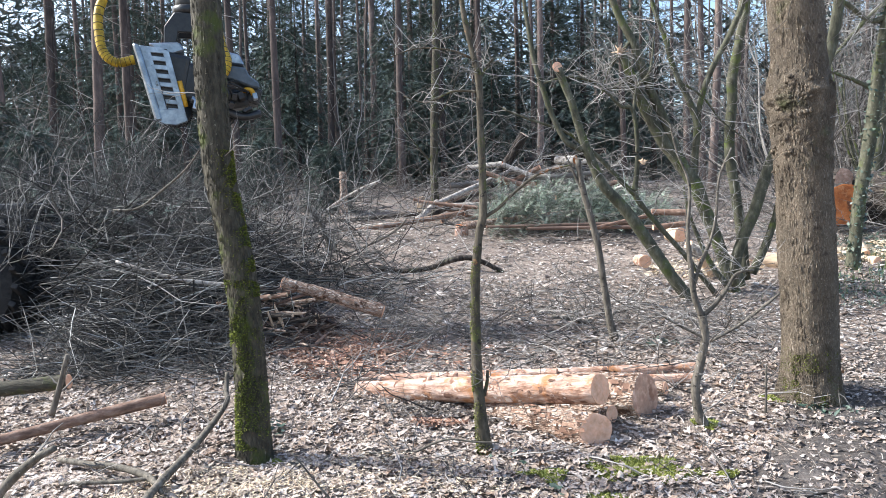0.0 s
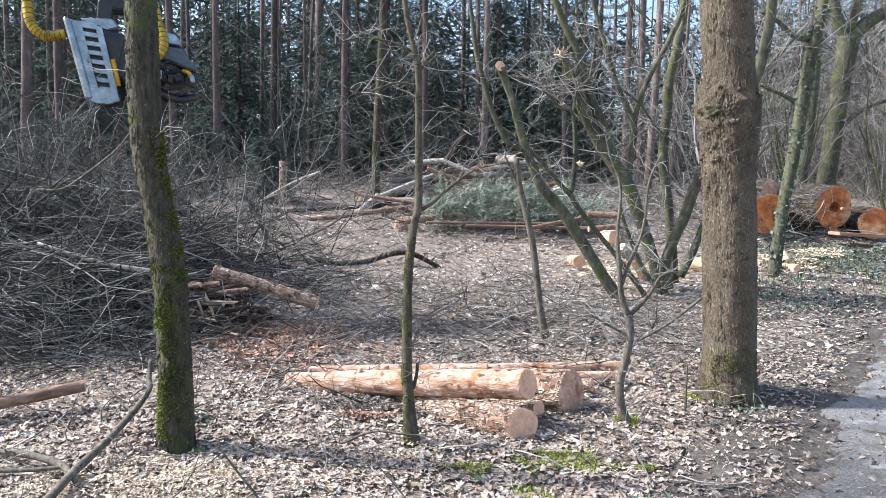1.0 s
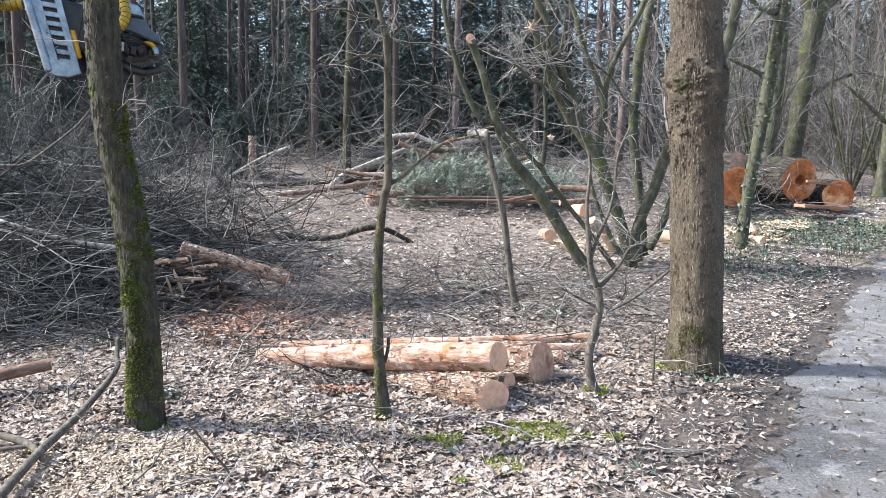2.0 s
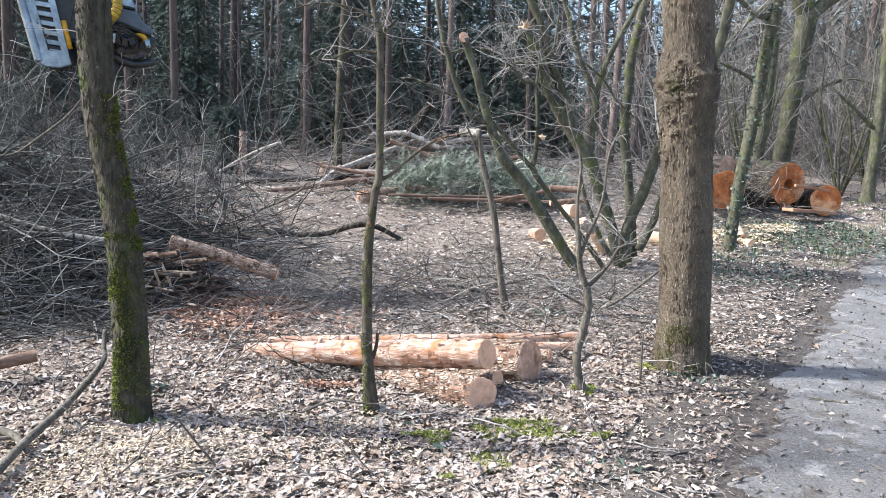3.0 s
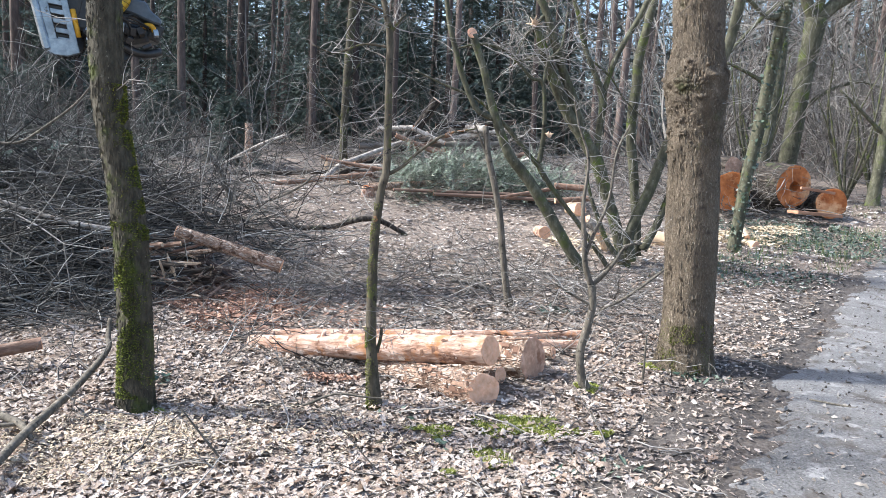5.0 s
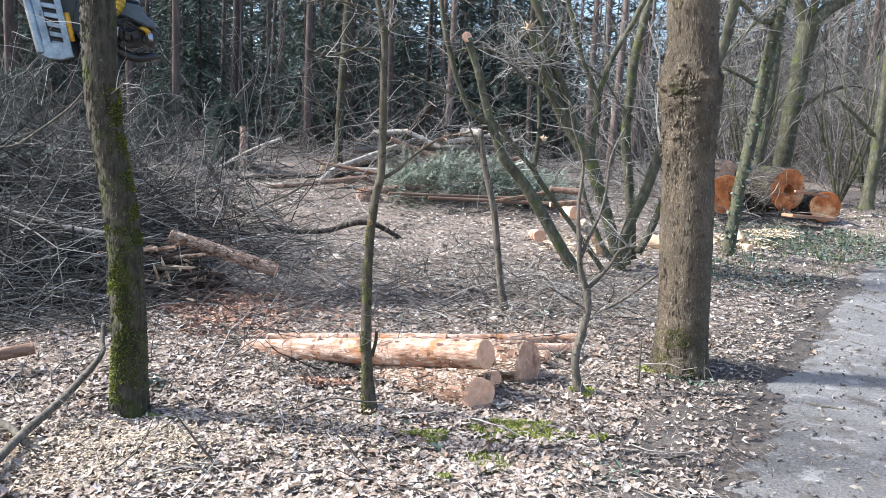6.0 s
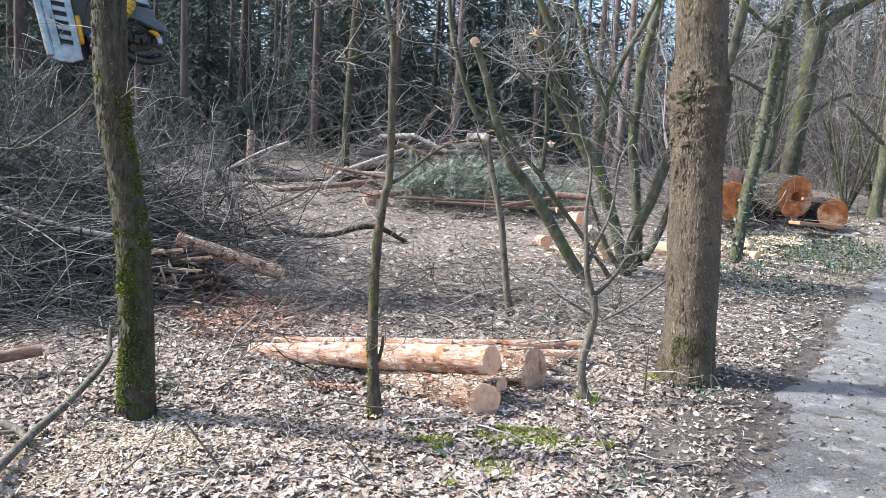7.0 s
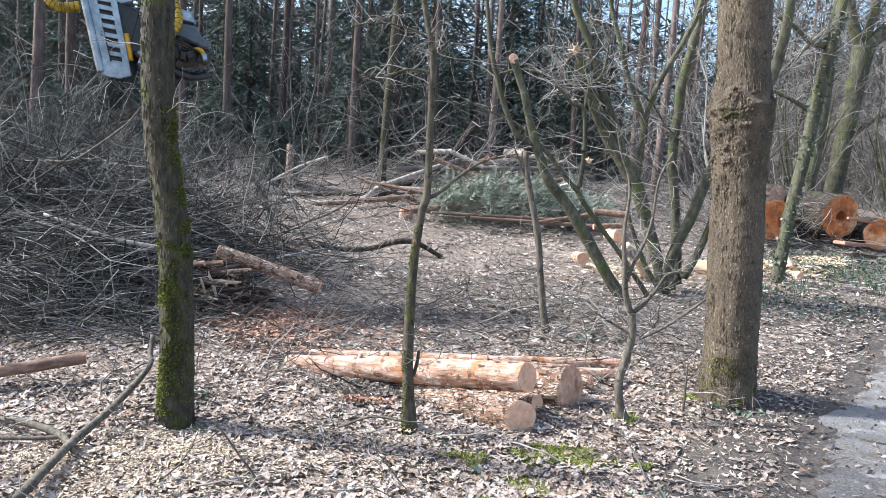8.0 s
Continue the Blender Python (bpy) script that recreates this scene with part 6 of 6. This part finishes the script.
MOSS = (((1.171, 4.230, -0.045), 0.36, 0.24, 3600), ((0.600, 4.080, -0.029), 0.22, 0.12, 800), ((0.862, 3.770, -0.042), 0.14, 0.16, 800), ((0.644, 3.500, -0.032), 0.10, 0.10, 700), ((1.652, 4.090, -0.051), 0.14, 0.06, 500),
                      ((2.585, 5.350, 0.038), 0.20, 0.14, 1500), ((-1.058, 4.270, 0.051), 0.08, 0.08, 400), ((0.259, 4.470, -0.004), 0.06, 0.05, 400), ((1.757, 4.900, -0.016), 0.18, 0.10, 900))
MOSSY = [(g_[0], g_[1], rx, ry) for g_, rx, ry, n in MOSS]
spots, sizes = [], []
while len(spots) < LEAVES:
    y = 1.9 + 15 * gen.uniform(0, 1) ** 1.6
    x = gen.uniform(-0.78, 1.0) * (y + 1.5)
    off = x - path_edge(y)
    clump = 0.5 + 0.5 * noise.noise(Vector((x * 1.1, y * 1.1, 3)))
    if 0.05 < off < 2.2 and gen.uniform() > 0.002 + 0.3 * math.exp(-off * 7):
        continue
    if -0.7 < off < 0.05 and 2.2 < y < 10 and gen.uniform() < (0.7 if y < 5.2 else 0.35):
        continue
    if gen.uniform() > 0.35 + 0.9 * clump:
        continue
    if any(((x - a) / c) ** 2 + ((y - b) / d) ** 2 < 0.6 for a, b, c, d in MOSSY) and gen.uniform() < 0.45:
        continue
    spots.append(on_ground(x, y, gen.uniform(0, 0.02)))
    sizes.append((0.012 + 0.038 * gen.uniform() ** 1.5 + (0.035 if gen.uniform() < 0.07 else 0)) * (1 + 0.04 * y))
for k in range(17000):
    x, y = gen.normal(0, 6), gen.normal(0.5, 3.2)
    if -0.78 * (y + 1.5) < x < y + 1.5 and y > 1.9 or 0 < x - path_edge(y) < 2.3:
        continue
    spots.append(on_ground(x, y, gen.uniform(0, 0.02)))
    sizes.append(gen.uniform(0.025, 0.075))


def lobed_leaves(name, spots, sizes, material, label, category, gen):
    """Curled oak leaves with lobed edges, for the ground close by."""
    n = len(spots)
    rows_u = np.array([-0.5, -0.22, 0.02, 0.28, 0.5])
    wide = np.array([0.10, 0.62, 0.38, 0.80, 0.16])[None] * gen.uniform(0.7, 1.3, (n, 5))
    L = np.asarray(sizes)[:, None, None]
    col = np.array([-1.0, 0.0, 1.0])[None, None, :]
    lx = (rows_u[None, :, None] + gen.normal(0, 0.02, (n, 5, 3))) * L
    ly = col * wide[:, :, None] * 0.36 * L * (1 + gen.normal(0, 0.12, (n, 5, 3)))
    lx = lx + np.abs(col) * 0.06 * L
    cup, arch, twist = gen.normal(0.10, 0.30, (n, 1, 1)), gen.normal(0.03, 0.24, (n, 1, 1)), gen.normal(0, 0.3, (n, 1, 1))
    lz = cup * ly ** 2 / (0.3 * L) * 1.6 + arch * lx ** 2 / L * 1.8 + twist * lx * ly / L * 2 + gen.normal(0, 0.03, (n, 5, 3)) * L
    lz = lz + gen.normal(0, 0.10, (n, 1, 1)) * lx + gen.normal(0, 0.10, (n, 1, 1)) * ly
    a = gen.uniform(0, 2 * math.pi, (n, 1, 1))
    p = np.asarray(spots)[:, None, None, :]
    x = p[..., 0] + lx * np.cos(a) - ly * np.sin(a)
    y = p[..., 1] + lx * np.sin(a) + ly * np.cos(a)
    z = p[..., 2] + lz - np.minimum(lz.min(axis=(1, 2), keepdims=True), 0) * 0.6 + 0.008
    s = Shell()
    s.v = np.stack([x, y, z], -1).reshape(-1, 3).tolist()
    quads = [(3 * r + c, 3 * r + c + 1, 3 * r + c + 4, 3 * r + c + 3) for r in range(4) for c in range(2)]
    s.f = [tuple(15 * i + k for k in q) for i in range(n) for q in quads]
    return single(name, s, material, label, category, "stuff")


near = []
while len(near) < 16000:
    y = 2.0 + 8 * gen.uniform(0, 1) ** 1.8
    x = gen.uniform(-0.72, 0.8) * (y + 1.2)
    off = x - path_edge(y)
    if -0.7 < off < 0 and gen.uniform() < (0.65 if y < 5.2 else 0.3):
        continue
    if off > 0 and gen.uniform() > 0.002 + 0.2 * math.exp(-off * 7):
        continue
    if any(((x - a) / c) ** 2 + ((y - b) / d) ** 2 < 0.6 for a, b, c, d in MOSSY) and gen.uniform() < 0.6:
        continue
    near.append(on_ground(x, y, gen.uniform(0, 0.02)))
lobed_leaves("oak_leaf_litter", near, gen.uniform(0.03, 0.08, len(near)), M_oakleaf, "curled lobed oak leaves on the near ground", "leaves", gen)
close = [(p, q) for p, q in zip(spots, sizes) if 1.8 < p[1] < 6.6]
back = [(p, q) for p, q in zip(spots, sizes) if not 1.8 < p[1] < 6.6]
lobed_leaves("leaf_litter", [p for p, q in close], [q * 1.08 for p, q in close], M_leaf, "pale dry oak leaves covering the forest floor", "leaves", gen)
leaves("leaf_litter", [p for p, q in back], [q for p, q in back], M_leafback, "dry leaves further back on the forest floor, painted sunlit pale", "leaves", gen, 0.25, tilt=0.14)
s = Shell()
for k in range(15000):
    y = 2.1 + 6.5 * gen.uniform(0, 1) ** 1.5
    x = gen.uniform(-0.72, 0.8) * (y + 1.2)
    if x > path_edge(y) + 0.1 and gen.uniform() < 0.93:
        continue
    a, L = gen.uniform(0, 6.28), gen.uniform(0.03, 0.13)
    p = on_ground(x, y, gen.uniform(0.012, 0.035))
    d = np.array((math.cos(a), math.sin(a), gen.normal(0, 0.12))) * L
    w = np.array((-math.sin(a), math.cos(a), 0)) * gen.uniform(0.0008, 0.0024)
    mid = p + d * 0.5 + (0, 0, gen.uniform(0, 0.012)) + w * gen.normal(0, 5)
    s.add([p - w, p + w, mid + w, mid - w, p + d], [(0, 1, 2, 3), (3, 2, 4)])
single("straw_litter", s, M_straw, "dry grass stalks and needles among the leaves", "straw", "stuff", smooth=False)
s = Shell()
for k in range(5200):
    y = 2.3 + 9 * gen.uniform(0, 1) ** 1.6
    off = -0.75 + 2.9 * gen.uniform(0, 1) ** 1.5
    x = path_edge(y) + off
    p = on_ground(x, y, 0.018)
    r = 0.003 + 0.013 * gen.uniform(0, 1) ** 3
    u = [gen.normal(0, r, 3) * (1, 1, 0.5) for j in range(3)]
    s.add([p - u[0], p + u[1], p + u[0], p - u[1], p + (0, 0, r * 1.2)], [(0, 1, 4), (1, 2, 4), (2, 3, 4), (3, 0, 4)])
single("path_crumbs", s, M_crumb, "earth crumbs, bark bits and leaf scraps on the footpath", "crumbs", "stuff", smooth=False)


def patch(cx, cy, rx, ry, count, gen, ragged=0.5):
    out = []
    while len(out) < count:
        a, q = gen.uniform(0, 6.28), math.sqrt(gen.uniform(0, 1))
        x, y = cx + rx * q * math.cos(a), cy + ry * q * math.sin(a)
        if noise.noise(Vector((x * 5, y * 5, 9))) + ragged * (1 - q) > 0.05:
            out.append(on_ground(x, y))
    return out


def moss(cx, cy, rx, ry, count, label, height=0.011):
    s = Shell()
    for p in patch(cx, cy, rx, ry, count * 2, gen, 0.3):
        a = gen.uniform(0, 6.28)
        p = p + (0, 0, 0.012)
        w = np.array((math.cos(a), math.sin(a), 0)) * 0.006
        top = p + np.array((gen.normal(0, 0.010), gen.normal(0, 0.010), height * (0.6 + max(0.0, 1 - ((p[0] - cx) / rx) ** 2 - ((p[1] - cy) / ry) ** 2)) * gen.uniform(0.5, 1.6)))
        s.add([p - w, p + w, top], [(0, 1, 2)])
    single("moss_patch", s, M_moss, label, "moss", "stuff", smooth=False)


for g_, rx, ry, n in MOSS:
    moss(g_[0], g_[1], rx, ry, n, "bright green moss cushion on the forest floor")

# low green plants
ivy_spots = []
for g_, rx, ry, n in (((7.544, 11.320, 0.572), 1.7, 1.4, 3200), ((5.389, 8.860, 0.323), 1.1, 0.9, 900), ((8.154, 11.000, 0.537), 1.4, 1.4, 1700), ((2.048, 6.760, 0.157), 0.25, 0.2, 60), ((2.715, 5.080, 0.022), 0.28, 0.2, 25), ((0.329, 4.310, -0.011), 0.2, 0.1, 5),
                      ((-1.160, 4.790, 0.072), 0.15, 0.15, 30), ((0.521, 3.830, -0.027), 0.3, 0.15, 5), ((1.541, 3.660, -0.056), 0.4, 0.2, 8)):
    ivy_spots += patch(g_[0], g_[1], rx, ry, n, gen, 1.0)
leaves("ground_ivy", ivy_spots, gen.uniform(0.03, 0.058, len(ivy_spots)), M_ivy, "dark green ivy creeping over the leaves", "ivy", gen, 0.25, up=0.025, tilt=0.4)
s = Shell()
line = spline([Vector(q[:3]) for q in [(5.715, 9.900, 0.450, 0.101), (5.782, 9.900, 1.171, 0.085), (5.898, 9.900, 1.999, 0.085), (6.030, 9.900, 2.978, 0.089), (6.159, 9.900, 3.861, 0.077), (6.236, 9.900, 4.260, 0.070)]], 30)
for p in line:
    for k in range(7):
        a = gen.uniform(0, 6.28)
        c = p + 0.09 * np.array((math.cos(a), math.sin(a), 0)) + gen.normal(0, 0.02, 3)
        u, w = gen.normal(0, 0.014, 3), gen.normal(0, 0.014, 3)
        s.add([c - u, c + w, c + u, c - w], [(0, 1, 2, 3)])
part("ivy", s, M_ivy, ivy, "dark climbing ivy", smooth=False, shift=ivy.location, kind="stuff")
s = Shell()
for g_, n in (((2.682, 5.060, 0.019), 9), ((2.882, 5.180, 0.029), 7), ((2.675, 4.910, 0.010), 6), ((1.194, 3.580, -0.049), 5), ((1.571, 3.570, -0.054), 6), ((1.364, 3.570, -0.052), 4)):
    for k in range(n):
        a, L = gen.uniform(0, 6.28), gen.uniform(0.07, 0.14)
        p = on_ground(g_[0] + gen.normal(0, 0.04), g_[1] + gen.normal(0, 0.04))
        d = np.array((math.cos(a), math.sin(a), gen.uniform(0.5, 1.4)))
        d /= np.linalg.norm(d)
        w = np.cross(d, (0, 0, 1)) * 0.018
        s.add([p, p + d * L * 0.5 + w, p + d * L + (0, 0, -0.02), p + d * L * 0.5 - w], [(0, 1, 2, 3)])
single("herb_leaves", s, M_ivy, "broad green spring leaves at the tree's foot", "plants", "stuff", smooth=False)


def chips(name, cx, cy, rx, ry, count, material, label, size=0.02):
    s = Shell()
    for p in patch(cx, cy, rx, ry, count, gen, 1.2):
        u, w = gen.normal(0, size, 3) * (1, 1, 0.4), gen.normal(0, size * 0.5, 3) * (1, 1, 0.4)
        c = p + (0, 0, 0.028 + gen.uniform(0, 0.02))
        s.add([c - u, c + w, c + u, c - w], [(0, 1, 2, 3)])
    single(name, s, material, label, "wood chips", "stuff", smooth=False)


for g_, rx, ry, n, size in (((-1.25, 3.70, 0.036), 0.7, 0.45, 4200, 0.008), ((-0.354, 3.960, 0.020), 0.9, 0.4, 1800, 0.008), ((6.320, 11.060, 0.557), 0.9, 0.7, 1300, 0.04), ((7.525, 11.710, 0.626), 0.5, 0.4, 700, 0.03),
                            ((3.821, 10.400, 0.454), 0.9, 0.7, 500, 0.035)):
    chips("sawdust_patch", g_[0], g_[1], rx, ry, n, M_chips, "pale sawdust and chips on the leaves", size)
for g_, rx, ry, n, size in (((-0.943, 7.140, 0.127), 0.8, 0.75, 5200, 0.018), ((-0.873, 6.280, 0.105), 0.5, 0.4, 500, 0.02), ((-0.029, 4.970, 0.027), 0.2, 0.1, 200, 0.02), ((-0.008, 6.610, 0.099), 0.9, 0.5, 260, 0.025)):
    chips("bark_chips", g_[0], g_[1], rx, ry, n, M_chip, "reddish bark chips and splinters on the leaves", size)
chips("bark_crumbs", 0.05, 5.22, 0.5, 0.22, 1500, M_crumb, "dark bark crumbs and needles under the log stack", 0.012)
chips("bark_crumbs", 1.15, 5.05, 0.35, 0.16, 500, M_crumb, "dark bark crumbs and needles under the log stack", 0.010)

# grass and weeds along the far bend of the path
s = Shell()
for k in range(2300):
    y = gen.uniform(8.6, 16.5)
    x = path_edge(y) - 0.15 - 2.6 * gen.uniform(0, 1) ** 1.4
    if noise.noise(Vector((x * 0.9, y * 0.9, 7))) < -0.05 or 7.0 < x < 9.9 and 11.9 < y < 15.0:
        continue
    p = on_ground(x, y)
    a, L = gen.uniform(0, 6.28), gen.uniform(0.06, 0.19)
    lean = np.array((math.cos(a), math.sin(a), 0)) * L * gen.uniform(0.1, 0.7)
    w = np.array((-math.sin(a), math.cos(a), 0)) * gen.uniform(0.003, 0.007)
    mid = p + lean * 0.4 + (0, 0, L * 0.6)
    s.add([p - w, p + w, mid + w * 0.7, mid - w * 0.7, p + lean + (0, 0, L * 0.9)], [(0, 1, 2, 3), (3, 2, 4)])
single("grass_tufts", s, M_grass, "fresh green grass and weeds along the footpath", "grass", "stuff", smooth=False)
